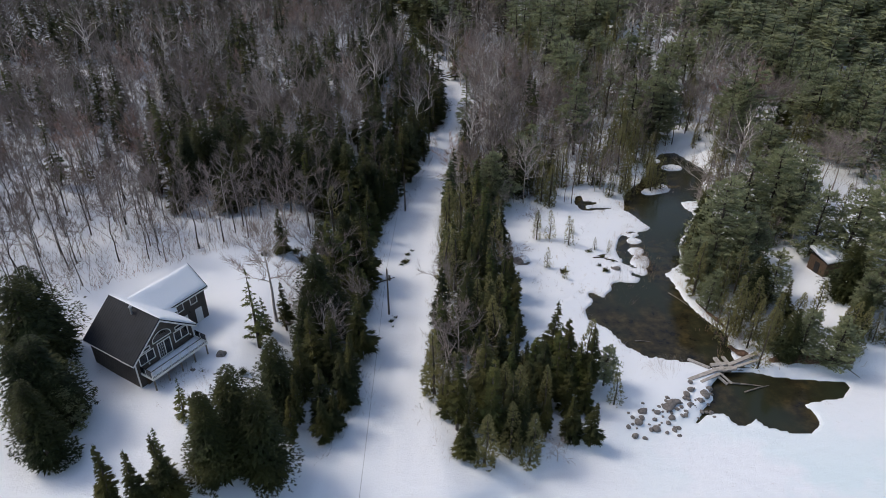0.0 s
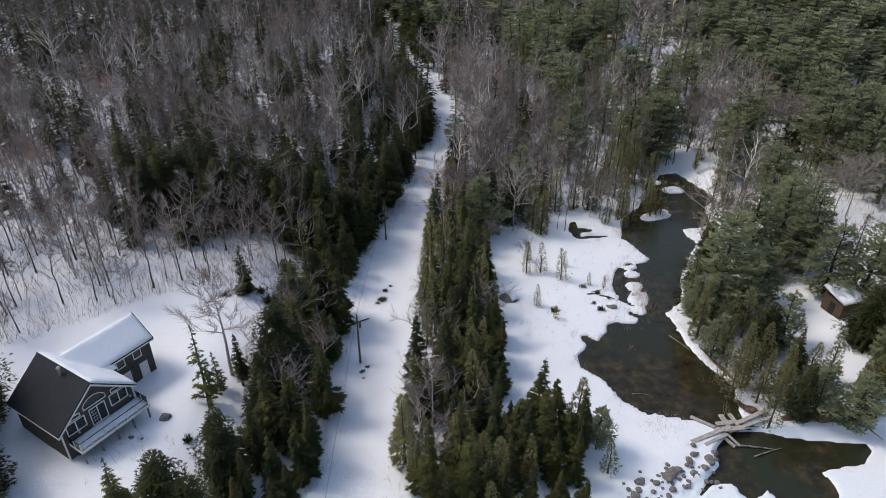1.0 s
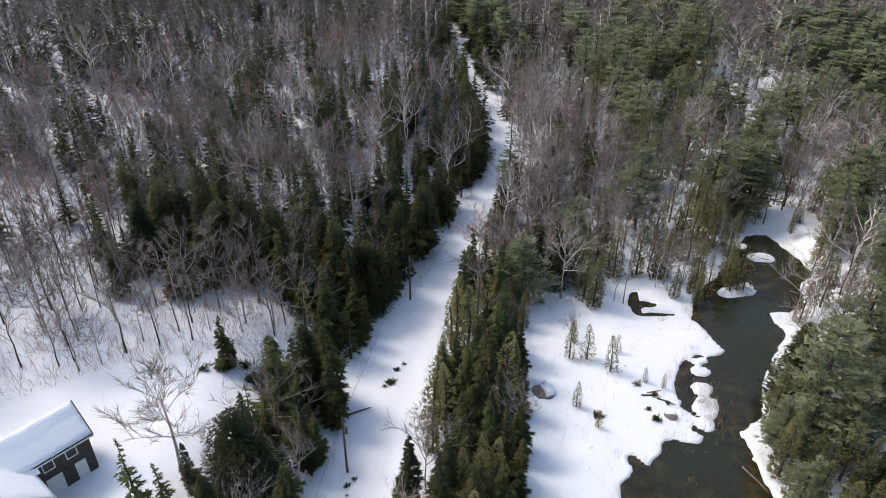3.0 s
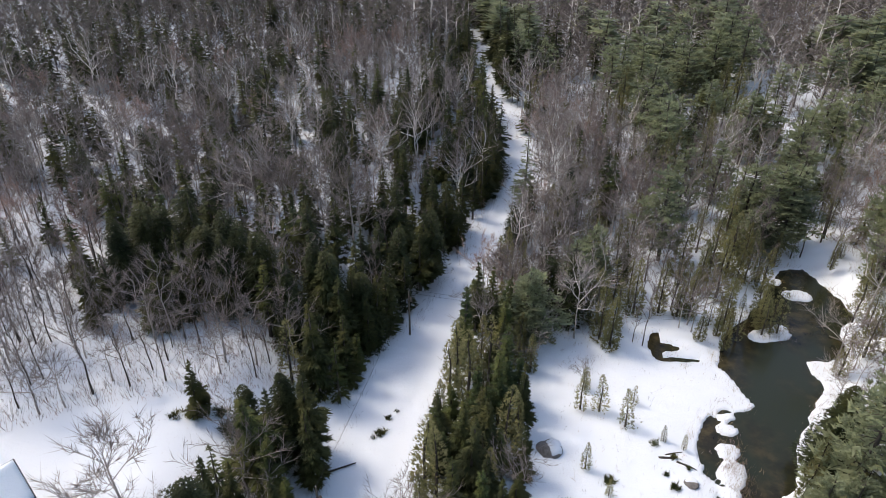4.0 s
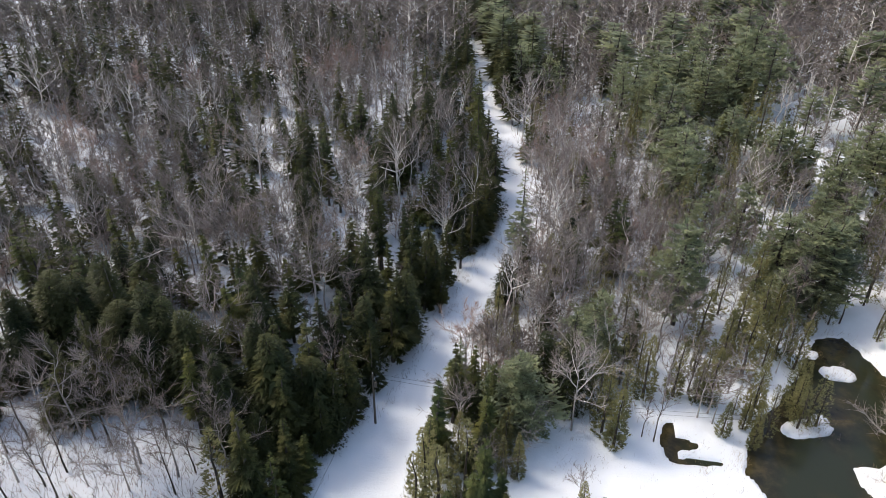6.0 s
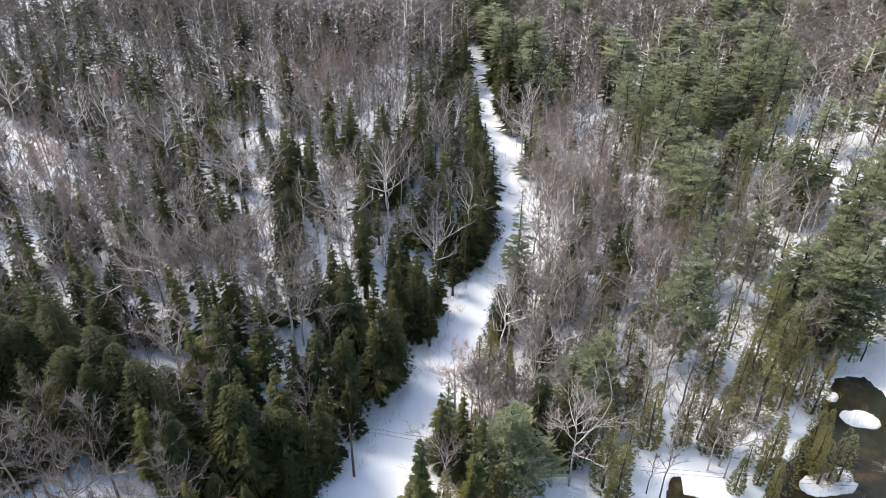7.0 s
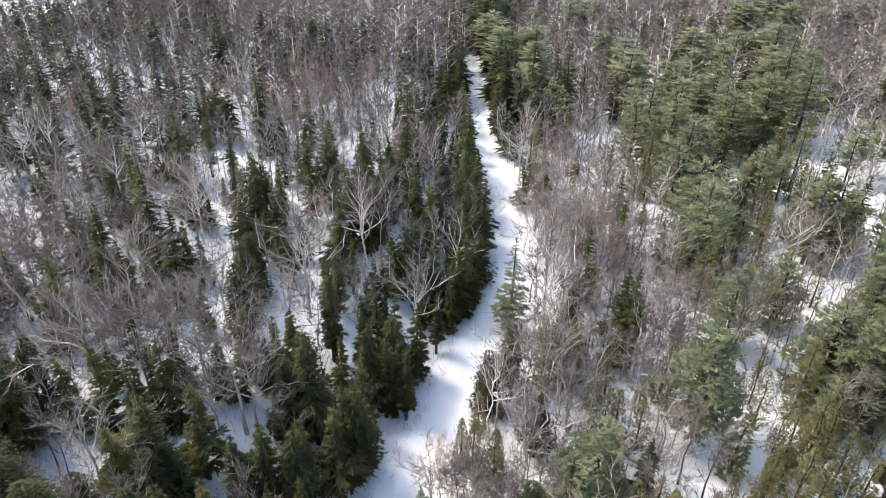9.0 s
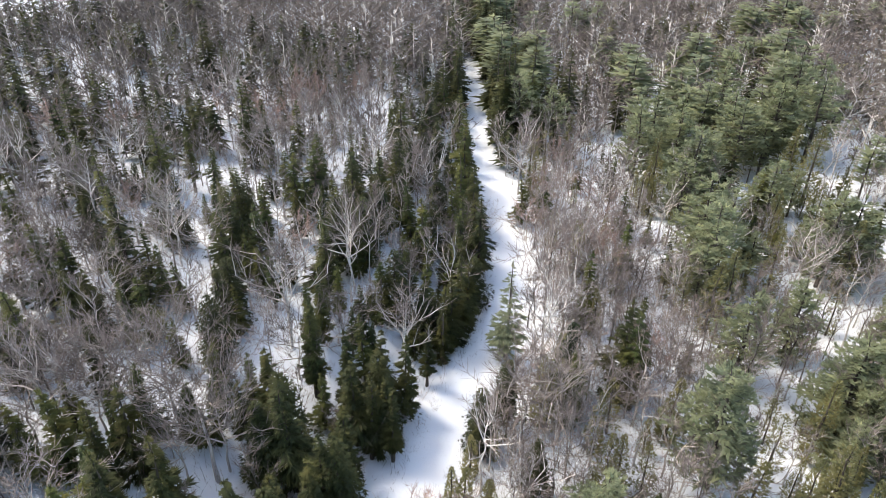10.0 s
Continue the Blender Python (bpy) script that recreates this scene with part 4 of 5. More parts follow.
def crowded(x, y):
    cx, cy = int(x // 5), int(y // 5)
    for i in (-1, 0, 1):
        for j in (-1, 0, 1):
            for a, b, r in taken_grid.get((cx + i, cy + j), ()):
                if (a - x) ** 2 + (b - y) ** 2 < r * r:
                    return True
    return False


def scatter():
    """Fills the woods between the placed trees; those nearest the road's corridor stand as single trees."""
    found = []
    y = 44.0
    while y < 580:
        step = 2.2 if y < 200 else 2.6 if y < 300 else 3.2 if y < 380 else 5.0
        x = -36 - 0.61 * y - 0.4 * max(0.0, y - 180)
        while x < min(26 + 0.6 * y, 236):
            px, py = x + random.uniform(-0.5, 0.5) * step, y + random.uniform(-0.5, 0.5) * step
            x += step
            zone = grow_zone(px, py)
            if zone is None or random.random() > (step / max(zone[0], step)) ** 2:
                continue
            if wet(px, py) > -0.8:
                continue
            if crowded(px, py):
                continue
            key = random.choice(zone[1])
            lo, hi = HEIGHTS[key]
            h = random.uniform(lo, hi) * (0.75 if random.random() < 0.3 else 1.0)
            taken_grid.setdefault((int(px // 5), int(py // 5)), []).append((px, py, 0.42 * zone[0]))
            found.append((py + 1.6 * max(0.0, abs(px - 3) - 48), key, px, py, h))
        y += step
    found.sort()
    for score, key, px, py, h in found:
        if score < 235 and KINDS[key]["count"] < CAP[key]:
            plant(key, px, py, h, random.uniform(0.9, 1.25) * (1.25 if key == "D" else 1.0))
        else:
            FAR.append((key, px, py, h))


scatter()


def light_trunk(seed, r):
    random.seed(seed)
    g = Geo()
    x, y = random.gauss(0, 0.12), random.gauss(0, 0.12)
    g.tube((0, 0, -0.3), (x, y, 5.5), r, r * 0.6, 4)
    g.tube((x, y, 5.5), (0, 0, 9.9), r * 0.6, 0, 4)
    return g


def far_woods():
    """The woods farther off, joined: one sheet of trees for evergreens, one for leafless trees."""
    evergreen, bare = [], []
    for i in range(4):
        t, c = light_trunk(200 + i, 0.11), Geo()
        for j in range(44):
            k = 0.12 + 0.86 * ((j + random.random()) / 44) ** 0.9
            a, rad = j * 2.4 + random.uniform(-0.4, 0.4), (1.85 * (1 - k) ** 0.8 + 0.15) * random.uniform(0.75, 1.2)
            w = Vector((math.cos(a), math.sin(a), random.uniform(-0.5, -0.15))).normalized()
            spray(c, Vector((0, 0, 10 * k + 0.25)) + w * rad * 0.1, w, rad, 0.85 * rad + 0.22)
        spray(c, Vector((0, 0, 8.9)), Vector((0.05, 0.02, 1)).normalized(), 1.2, 0.25)
        evergreen.append(as_arrays((t, c), ((0,), (1,))))
    for i in range(3):
        t, c = light_trunk(210 + i, 0.14), Geo()
        for tier in range(9):
            k = 0.28 + 0.68 * (tier + random.uniform(-0.25, 0.25)) / 9
            reach = 1.95 * (1 - (max(0.0, k - 0.28) / 0.72) ** 1.7) ** 0.7 * min(1.0, 0.65 + 2 * (k - 0.28)) + 0.25
            for j in range(9):
                a = j * 0.7 + tier * 1.3 + random.uniform(-0.35, 0.35)
                rad = reach * random.uniform(0.6, 1.1)
                w = Vector((math.cos(a), math.sin(a), random.uniform(0.05, 0.35))).normalized()
                spray(c, Vector((0, 0, 10 * k)) + w * rad * 0.25, w, rad * 0.8, 0.62 * rad + 0.1)
        evergreen.append(as_arrays((t, c), ((0,), (2,))))
    for i in range(2):
        t, c = light_trunk(220 + i, 0.11), Geo()
        for j in range(56):
            k = 0.05 + 0.92 * random.random()
            a = random.uniform(0, 6.28)
            rad = 1.35 * (1 - k) ** 0.6 * random.uniform(0.4, 1.0)
            w = Vector((math.cos(a), math.sin(a), random.uniform(0, 1.0))).normalized()
            spray(c, Vector((math.cos(a) * rad, math.sin(a) * rad, 10 * k)), w, random.uniform(0.6, 1.0), random.uniform(0.35, 0.55))
        evergreen.append(as_arrays((t, c), ((0,), (3,))))
    for i in range(7):
        t, c = light_trunk(230 + i, 0.065 if i < 5 else 0.10), Geo()
        for j in range(8):
            k = 0.30 + 0.62 * j / 8
            a = j * 2.4 + random.uniform(-0.5, 0.5)
            p = Vector((0, 0, 10 * k))
            q = p + Vector((math.cos(a) * 0.7, math.sin(a) * 0.7, 0.8)).normalized() * random.uniform(2.0, 3.3) * (1.3 - 0.6 * k)
            c.tube(p, q, 0.05, 0, 3)
            for n in range(7):
                b = p.lerp(q, random.uniform(0.25, 1.0))
                w = ((q - p).normalized() * 0.8 + Vector((random.gauss(0, 0.45), random.gauss(0, 0.45), random.gauss(0.3, 0.3)))).normalized()
                blade(c, b, w, random.uniform(0.8, 1.8), 0.13, 1)
        bare.append(as_arrays((t, c), ((0,), (0, 1)) if i < 5 else ((2,), (2, 1))))
    pick = {"S": (0, 4), "D": (0, 4), "H": (0, 4), "T": (0, 4), "P": (4, 7), "C": (7, 9), "W": (7, 9), "M": (0, 5), "G": (0, 5), "A": (0, 5), "Y": (0, 5), "R": (0, 5), "B": (5, 7)}
    for name, sorts, stock, mats, label in (
            ("far_evergreen_woods", "SDHPCWT", evergreen, [BARK_DARK, SPRUCE, PINE, CEDAR], "distant dark evergreen woods over snow"),
            ("far_leafless_woods", "MYRBGA", bare, [BARK_GREY, TWIG, BIRCH], "distant leafless grey-brown woods over snow")):
        vs, fs, ks, n = [], [], [], 0
        for key, x, y, h in FAR:
            if key not in sorts:
                continue
            v, f, k = stock[random.randrange(*pick[key])]
            a, s, w = random.uniform(0, 6.28), h / 10, h / 10 * random.uniform(0.85, 1.2) * (1.25 if y < 240 else 1.9 if y < 400 else 2.5)
            c, sn = math.cos(a) * w, math.sin(a) * w
            out = np.empty_like(v)
            out[:, 0] = v[:, 0] * c - v[:, 1] * sn + x
            out[:, 1] = v[:, 0] * sn + v[:, 1] * c + y
            out[:, 2] = v[:, 2] * s + float(ground(x, y))
            vs.append(out)
            fs.append(f + n)
            ks.append(k)
            n += len(v)
        me = quick_mesh(name, np.concatenate(vs), np.concatenate(fs), mats, np.concatenate(ks))
        tagged(new(name, me), label, "woods", kind="stuff")


far_woods()


# ---- house ----
def build_house():
    """The gabled house: u across the front, d to the back, heights above the water."""
    M = Matrix(((0.518, -0.855, 0, -35.48), (0.855, 0.518, 0, 57.29), (0, 0, 1, 0), (0, 0, 0, 1)))
    top = tagged(new("house"), "dark taupe gabled house with snowy roof and deck", "house")
    top.matrix_basis = M

    def p(name, g, mat, parent=top, label="", smooth=False):
        return part(name, g, mat, parent, label, smooth)

    U0, U1, D1, EV, RZ, BASE = 0.35, 8.55, 8.5, 11.45, 14.75, 6.0
    mid = (U0 + U1) / 2
    # walls
    g = Geo()
    g.prism([(U0, BASE), (U1, BASE), (U1, EV), (mid, RZ), (U0, EV)], 0, D1)
    p("wall", g, SIDING)
    g = Geo()
    W0, W1, WD0, WD1, WE, WR = 8.4, 14.2, 4.1, 9.4, 12.45, 14.55
    wm = (WD0 + WD1) / 2
    g.prism([(WD0, BASE), (WD1, BASE), (WD1, WE), (wm, WR), (WD0, WE)], W0, W1, 0)
    p("wing_wall", g, SIDING)
    # clapboard courses on the seen walls
    z = 7.6
    while z < RZ - 0.2:
        half = (U1 - U0) / 2 if z < EV else (U1 - U0) / 2 * (RZ - z) / (RZ - EV)
        g = Geo()
        g.box((mid - half + 0.02, -0.03, z), (mid + half - 0.02, -0.002, z + 0.02))
        p("clapboard", g, SIDING)
        if z < EV - 0.1:
            g = Geo()
            g.box((U0 - 0.03, 0.05, z), (U0 - 0.002, D1 - 0.05, z + 0.02))
            p("clapboard", g, SIDING)
        if z < WE - 0.1:
            g = Geo()
            g.box((8.6, WD0 - 0.03, z), (W1 - 0.05, WD0 - 0.002, z + 0.02))
            p("clapboard", g, SIDING)
        z += 0.19
    # roofs: slabs with thickness
    def slope(name, u_out, z_out, u_in, z_in, a, b, mat, th=0.14, label="", axis=1):
        g = Geo()
        g.prism([(u_out, z_out), (u_in, z_in), (u_in, z_in + th), (u_out, z_out + th)], a, b, axis)
        return p(name, g, mat, top, label)
    run = (RZ + 0.05 - EV) / (mid - U0)
    ov = 0.45
    left = slope("roof", U0 - ov, EV - ov * run, mid, RZ + 0.05, -0.4, D1 + 0.4, METAL, label="bare charcoal metal roof slope")
    slope("snow_slope", U1 + ov, EV - ov * run, mid, RZ + 0.05, -0.4, D1 + 0.4, METAL, label="metal roof slope under snow")
    g = Geo()
    n = 24
    for i in range(n + 1):
        d = -0.35 + (D1 + 0.7) * i / n
        a, b = Vector((U0 - ov, d, EV - ov * run + 0.14)), Vector((mid, d, RZ + 0.19))
        g.tube(a, b, 0.022, 0.022, 4)
    part("seam", g, METAL, left)
    g = Geo()
    g.tube((mid, -0.42, RZ + 0.2), (mid, D1 + 0.42, RZ + 0.2), 0.07, 0.07, 6, cap=True)
    part("ridge_cap", g, METAL, left)
    wrun = (WR + 0.05 - WE) / (wm - WD0)
    slope("wing_roof", WD0 - 0.4, WE - 0.4 * wrun, wm, WR + 0.05, 4.9, W1 + 0.4, METAL, axis=0)
    slope("wing_roof_back", WD1 + 0.4, WE - 0.4 * wrun, wm, WR + 0.05, 4.9, W1 + 0.4, METAL, axis=0)

    # snow blankets with rounded, uneven edges
    def blanket(name, corner, eu, ev, nu, nv, depth, keep=None):
        g = Geo()
        nrm = eu.cross(ev).normalized()
        if nrm.z < 0:
            nrm = -nrm
        idx = {}
        for i in range(nu + 1):
            for j in range(nv + 1):
                s, t = i / nu, j / nv
                e = min(s, 1 - s, t, 1 - t)
                hh = depth * min(1, (e * 9 + 0.25)) ** 0.6 + 0.05 * noise.noise(Vector((s * 5, t * 5, depth * 7)))
                wob = 0.06 * noise.noise(Vector((s * 9, t * 9, 4)))
                idx[i, j] = len(g.v)
                g.v.append(tuple(corner + eu * (s + wob / eu.length) + ev * (t + wob / ev.length) + nrm * hh))
        for i in range(nu):
            for j in range(nv):
                g.f.append((idx[i, j], idx[i + 1, j], idx[i + 1, j + 1], idx[i, j + 1]))
                g.k.append(0)
        rim = [(i, 0) for i in range(nu)] + [(nu, j) for j in range(nv)] + [(i, nv) for i in range(nu, 0, -1)] + [(0, j) for j in range(nv, 0, -1)]
        low = []
        for i, j in rim:
            low.append(len(g.v))
            g.v.append(tuple(corner + eu * (i / nu) + ev * (j / nv)))
        for a in range(len(rim)):
            b = (a + 1) % len(rim)
            g.f.append((idx[rim[a]], low[a], low[b], idx[rim[b]]))
            g.k.append(0)
        return p(name, g, SNOW, top, "thick snow blanket", True)
    th = 0.15
    blanket("roof_snow", Vector((mid + 0.04, -0.36, RZ + th + 0.02)), Vector((U1 + ov - mid - 0.05, 0, -(RZ + 0.05 - EV + ov * run) + 0.04)), Vector((0, D1 + 0.72, 0)), 14, 24, 0.30)
    blanket("wing_snow", Vector((5.2, WD0 - 0.36, WE - 0.4 * wrun + th)), Vector((W1 + 0.32 - 5.2, 0, 0)), Vector((0, wm - WD0 + 0.34, WR + 0.05 - WE + 0.4 * wrun)), 22, 12, 0.22)

    g = Geo()
    nu, nv = 14, 14
    for i in range(nu + 1):
        for j in range(nv + 1):
            u, d = 5.0 + 4.3 * i / nu, WD0 - 0.9 + 4.0 * j / nv
            za = RZ + 0.35 - (u - mid) * run
            zb = WR + 0.35 - abs(d - wm) * wrun
            k = 0.55
            zz = max(za, zb) + k * math.exp(-abs(za - zb) / k) * 0.6 - 0.08
            e = min(i, nu - i, j, nv - j) / 3
            g.v.append((u, d, zz - 0.30 * max(0, 1 - e)))
    for i in range(nu):
        for j in range(nv):
            q = i * (nv + 1) + j
            g.f.append((q, q + nv + 1, q + nv + 2, q + 1))
            g.k.append(0)
    p("valley_snow", g, SNOW, top, "snow drift in the roof valley", True)
    # white trim: rakes, eaves, corner boards
    g = Geo()
    for sgn, ue in ((1, U0 - ov), (-1, U1 + ov)):
        a, b = Vector((ue, -0.43, EV - ov * run)), Vector((mid, -0.43, RZ + 0.05))
        w = (b - a)
        g.face([a, b, b - Vector((0, 0, 0.24)), a - Vector((0, 0, 0.24))])
        g.face([a + Vector((0, 0.03, 0)), b + Vector((0, 0.03, 0)), b + Vector((0, 0.03, -0.24)), a + Vector((0, 0.03, -0.24))])
        g.box((ue - 0.02, -0.4, EV - ov * run - 0.16), (ue + 0.05, D1 + 0.4, EV - ov * run + 0.02))
    p("fascia", g, TRIM)
    g = Geo()
    g.box((4.9 + 3.6, WD0 - 0.44, WE - 0.4 * wrun - 0.16), (W1 + 0.4, WD0 - 0.38, WE - 0.4 * wrun + 0.02))
    p("wing_fascia", g, TRIM)
    g = Geo()
    for dd, sg in ((WD0 - 0.4, 1), (WD1 + 0.4, -1)):
        a, b = Vector((W1 + 0.43, dd, WE - 0.4 * wrun)), Vector((W1 + 0.43, wm, WR + 0.05))
        g.face([a, b, b + Vector((0, 0, 0.18)), a + Vector((0, 0, 0.18))])
        g.face([a - Vector((0.03, 0, 0)), b - Vector((0.03, 0, 0)), b + Vector((-0.03, 0, 0.18)), a + Vector((-0.03, 0, 0.18))])
    p("wing_rake", g, DARKMETAL)
    for u, d in ((U0, 0), (U1, 0)):
        g = Geo()
        g.box((u - 0.05, d - 0.05, BASE), (u + 0.09, d + 0.09, EV - 0.1))
        p("corner_board", g, TRIM)

    # windows and doors
    def window(parent, a, b, z0, z1, face, panes=1, mid_rail=False, name="window"):
        """A framed window on the front (face 'f'), the left wall ('l') or the wing ('w')."""
        def T(s, out, z):
            return Vector((s, -out, z)) if face == "f" else Vector((U0 - out, s, z)) if face == "l" else Vector((s, WD0 - out, z))
        def bar(g, s0, s1, y0, y1, o0, o1):
            c0, c1 = T(s0, o0, y0), T(s1, o1, y1)
            g.box([min(i, j) for i, j in zip(c0, c1)], [max(i, j) for i, j in zip(c0, c1)])
        fr = Geo()
        w = 0.10
        bar(fr, a - w, b + w, z1, z1 + w, 0.0, 0.08)
        bar(fr, a - w, b + w, z0 - w, z0, 0.0, 0.10)
        bar(fr, a - w, a, z0, z1, 0.0, 0.08)
        bar(fr, b, b + w, z0, z1, 0.0, 0.08)
        for i in range(1, panes):
            c = a + (b - a) * i / panes
            bar(fr, c - 0.05, c + 0.05, z0, z1, 0.0, 0.07)
        ob = p(name, fr, TRIM, parent, "white-framed " + name.replace("_", " "))
        for i in range(panes):
            s0, s1 = a + (b - a) * i / panes + (0.05 if i else 0), a + (b - a) * (i + 1) / panes - (0.05 if i < panes - 1 else 0)
            gl = Geo()
            bar(gl, s0, s1, z0, z1, 0.004, 0.02)
            part("pane", gl, GLASS, ob)
            if mid_rail:
                r = Geo()
                bar(r, s0, s1, (z0 + z1) / 2 - 0.025, (z0 + z1) / 2 + 0.025, 0.018, 0.045)
                part("mid_rail", r, TRIM, ob)
        return ob
    window(top, 1.05, 2.95, 10.3, 11.5, "f", 2)
    window(top, 6.0, 7.85, 10.45, 11.7, "f", 2)
    window(top, 1.45, 2.6, 11.82, 12.12, "f")
    window(top, 6.35, 7.5, 12.0, 12.32, "f")
    window(top, 1.2, 3.0, 10.35, 10.95, "l", 2)
    window(top, 7.9, 8.7, 10.6, 11.0, "l")
    window(top, 9.75, 10.65, 10.75, 11.8, "w", 1)
    window(top, 11.9, 12.8, 10.75, 11.8, "w", 1)
    # arched window over the door
    ob = None
    g, gl = Geo(), Geo()
    a, b, z0, rise, n = 3.15, 5.65, 12.1, 1.05, 14
    arc = [(a + (b - a) * i / n, z0 + 0.35 + (rise - 0.35) * math.sin(math.pi * i / n) ** 0.7) for i in range(n + 1)]
    gl.prism([(a, z0), (b, z0)] + arc[::-1], -0.02, -0.004)
    for (s0, y0), (s1, y1) in zip([(a, z0)] + arc, arc + [(b, z0)]):
        g.tube((s0, -0.04, y0), (s1, -0.04, y1), 0.055, 0.055, 4)
    g.box((a - 0.06, -0.09, z0 - 0.1), (b + 0.06, -0.002, z0))
    ob = p("arched_window", g, TRIM, top, "white-framed arched window")
    part("pane", gl, GLASS, ob)
    # French door
    ob = window(top, 3.65, 5.3, 9.62, 11.62, "f", 2, name="french_door")
    g = Geo()
    for i in range(1, 5):
        g.box((3.66, -0.045, 9.62 + 0.4 * i), (4.4, -0.02, 9.645 + 0.4 * i))
    for i in (1, 2):
        g.box((3.65 + 0.25 * i, -0.045, 9.65), (3.67 + 0.25 * i, -0.02, 11.6))
    part("glazing_bar", g, TRIM, ob)
    # wing doors
    for a in (9.55, 12.25):
        g = Geo()
        g.box((a, WD0 - 0.06, 7.3), (a + (1.5 if a < 10 else 1.05), WD0 - 0.003, 9.7))
        ob = p("door", g, TRIM, top, "plain white outside door")
        k = Geo()
        k.box((a + 0.1, WD0 - 0.11, 8.8), (a + 0.16, WD0 - 0.06, 8.9))
        part("handle", k, STEEL, ob)
    for u, d, z in ((11.4, WD0, 9.9), (2.05, 0, 9.95), (8.1, 0, 10.15)):
        g = Geo()
        g.box((u - 0.07, d - 0.14, z - 0.12), (u + 0.07, d - 0.003, z + 0.1))
        p("wall_lamp", g, DARKMETAL if d else TRIM)
    # chimney pipe through the bare slope
    g = Geo()
    g.tube((3.9, 3.9, 14.0), (3.9, 3.9, 15.35), 0.14, 0.14, 10, cap=True)
    ob = p("chimney", g, STEEL, top, "steel stove pipe with cap")
    g = Geo()
    g.tube((3.9, 3.9, 15.42), (3.9, 3.9, 15.6), 0.24, 0.1, 10, cap=True)
    part("cap", g, STEEL, ob)
    # deck
    g = Geo()
    g.box((0.8, -2.15, 9.28), (8.7, -0.06, 9.45))
    deck = p("deck", g, BROWNWOOD, top, "raised timber deck under snow")
    g = Geo()
    g.box((0.75, -2.2, 9.12), (8.75, -2.15, 9.46))
    g.box((0.75, -2.15, 9.12), (0.8, -0.06, 9.46))
    g.box((8.7, -2.15, 9.12), (8.75, -0.06, 9.46))
    part("skirt", g, TRIM, deck)
    for i in range(5):
        u = 0.95 + 7.6 * i / 4
        g = Geo()
        g.box((u - 0.07, -2.05, 6.0), (u + 0.07, -1.91, 9.27))
        part("post", g, GREYWOOD, deck)
    g = Geo()
    for a, b in (((0.8, -2.12), (8.7, -2.12)), ((0.8, -2.12), (0.8, -0.1)), ((8.7, -2.12), (8.7, -0.1))):
        g.tube((*a, 10.42), (*b, 10.42), 0.045, 0.045, 6, cap=True)
        g.tube((*a, 9.6), (*b, 9.6), 0.02, 0.02, 5, cap=True)
    part("handrail", g, DARKMETAL, deck)
    for i in range(7):
        g = Geo()
        u = 0.8 + 7.9 * i / 6
        g.box((u - 0.04, -2.16, 9.45), (u + 0.04, -2.08, 10.42))
        part("rail_post", g, TRIM, deck)
    for u in (0.8, 8.7):
        g = Geo()
        g.box((u - 0.04, -1.1, 9.45), (u + 0.04, -1.02, 10.42))
        part("rail_post", g, TRIM, deck)
    g = Geo()
    for s in range(2):
        a, b = ((0.8, -2.12), (0.8, -0.1)) if s == 0 else ((8.7, -2.12), (8.7, -0.1))
        g.box((a[0] - 0.006, a[1], 9.62), (a[0] + 0.006, b[1], 10.4))
    part("glass_panel", g, GLASS, deck)
    blanket("deck_snow", Vector((0.86, -2.06, 9.45)), Vector((7.78, 0, 0)), Vector((0, 1.95, 0)), 20, 8, 0.16)
    # dark storage space under the deck
    g = Geo()
    g.box((1.2, -0.2, 6.2), (8.3, -0.06, 9.1))
    p("lower_wall", g, BROWNWOOD, top, "brown boarded wall under the deck")


build_house()


# ---- power line ----
def power_pole(x, y, h, arm=True, label="weathered wooden power pole with small transformer"):
    z = float(ground(x, y))
    top = tagged(new("power_pole"), label, "power pole", "power poles along the road")
    top.location = (x, y, z)
    g = Geo()
    g.tube((0, 0, -0.5), (0, 0, h), 0.16, 0.10, 9, cap=True)
    part("pole", g, POLEWOOD, top)
    if arm:
        g = Geo()
        g.tube((0.34, -0.1, h - 1.9), (0.34, -0.1, h - 1.1), 0.16, 0.16, 10, cap=True)
        part("transformer", g, POLEWOOD, top)
    for dz in (0.02, -0.6):
        g = Geo()
        g.tube((0, 0.02, h + dz), (0, 0.02, h + dz + 0.16), 0.05, 0.03, 8, cap=True)
        part("insulator", g, STEEL, top)
    return Vector((x, y, z + h + 0.1))


def wire(a, b, sag, name="power_cable", r=0.014):
    g = Geo()
    pts = [a.lerp(b, i / 14) - Vector((0, 0, sag * 4 * (i / 14) * (1 - i / 14))) for i in range(15)]
    g.pipe(pts, [r] * 15, 4)
    ob = new(name, g.mesh(name, CABLE))
    return tagged(ob, "thin black overhead cable along the road", "cable", "overhead cables")


P0 = power_pole(-8.0, 20.0, 8.0, False, "plain wooden power pole beside the road")
P1 = power_pole(-8.0, 78.5, 8.0)
P2 = power_pole(-7.4, 114.3, 8.0, True)
P3 = power_pole(-2.4, 156.0, 8.0, False, "plain wooden power pole beside the road")
for a, b in ((P0, P1), (P1, P2), (P2, P3)):
    wire(a, b, 0.6)
P4 = power_pole(72.0, 121.0, 8.0, False, "plain wooden power pole behind the pines")
for dz in (0.0, -0.6):
    wire(P2 + Vector((0, 0, dz)), P4 + Vector((0, 0, dz)), 3.2)


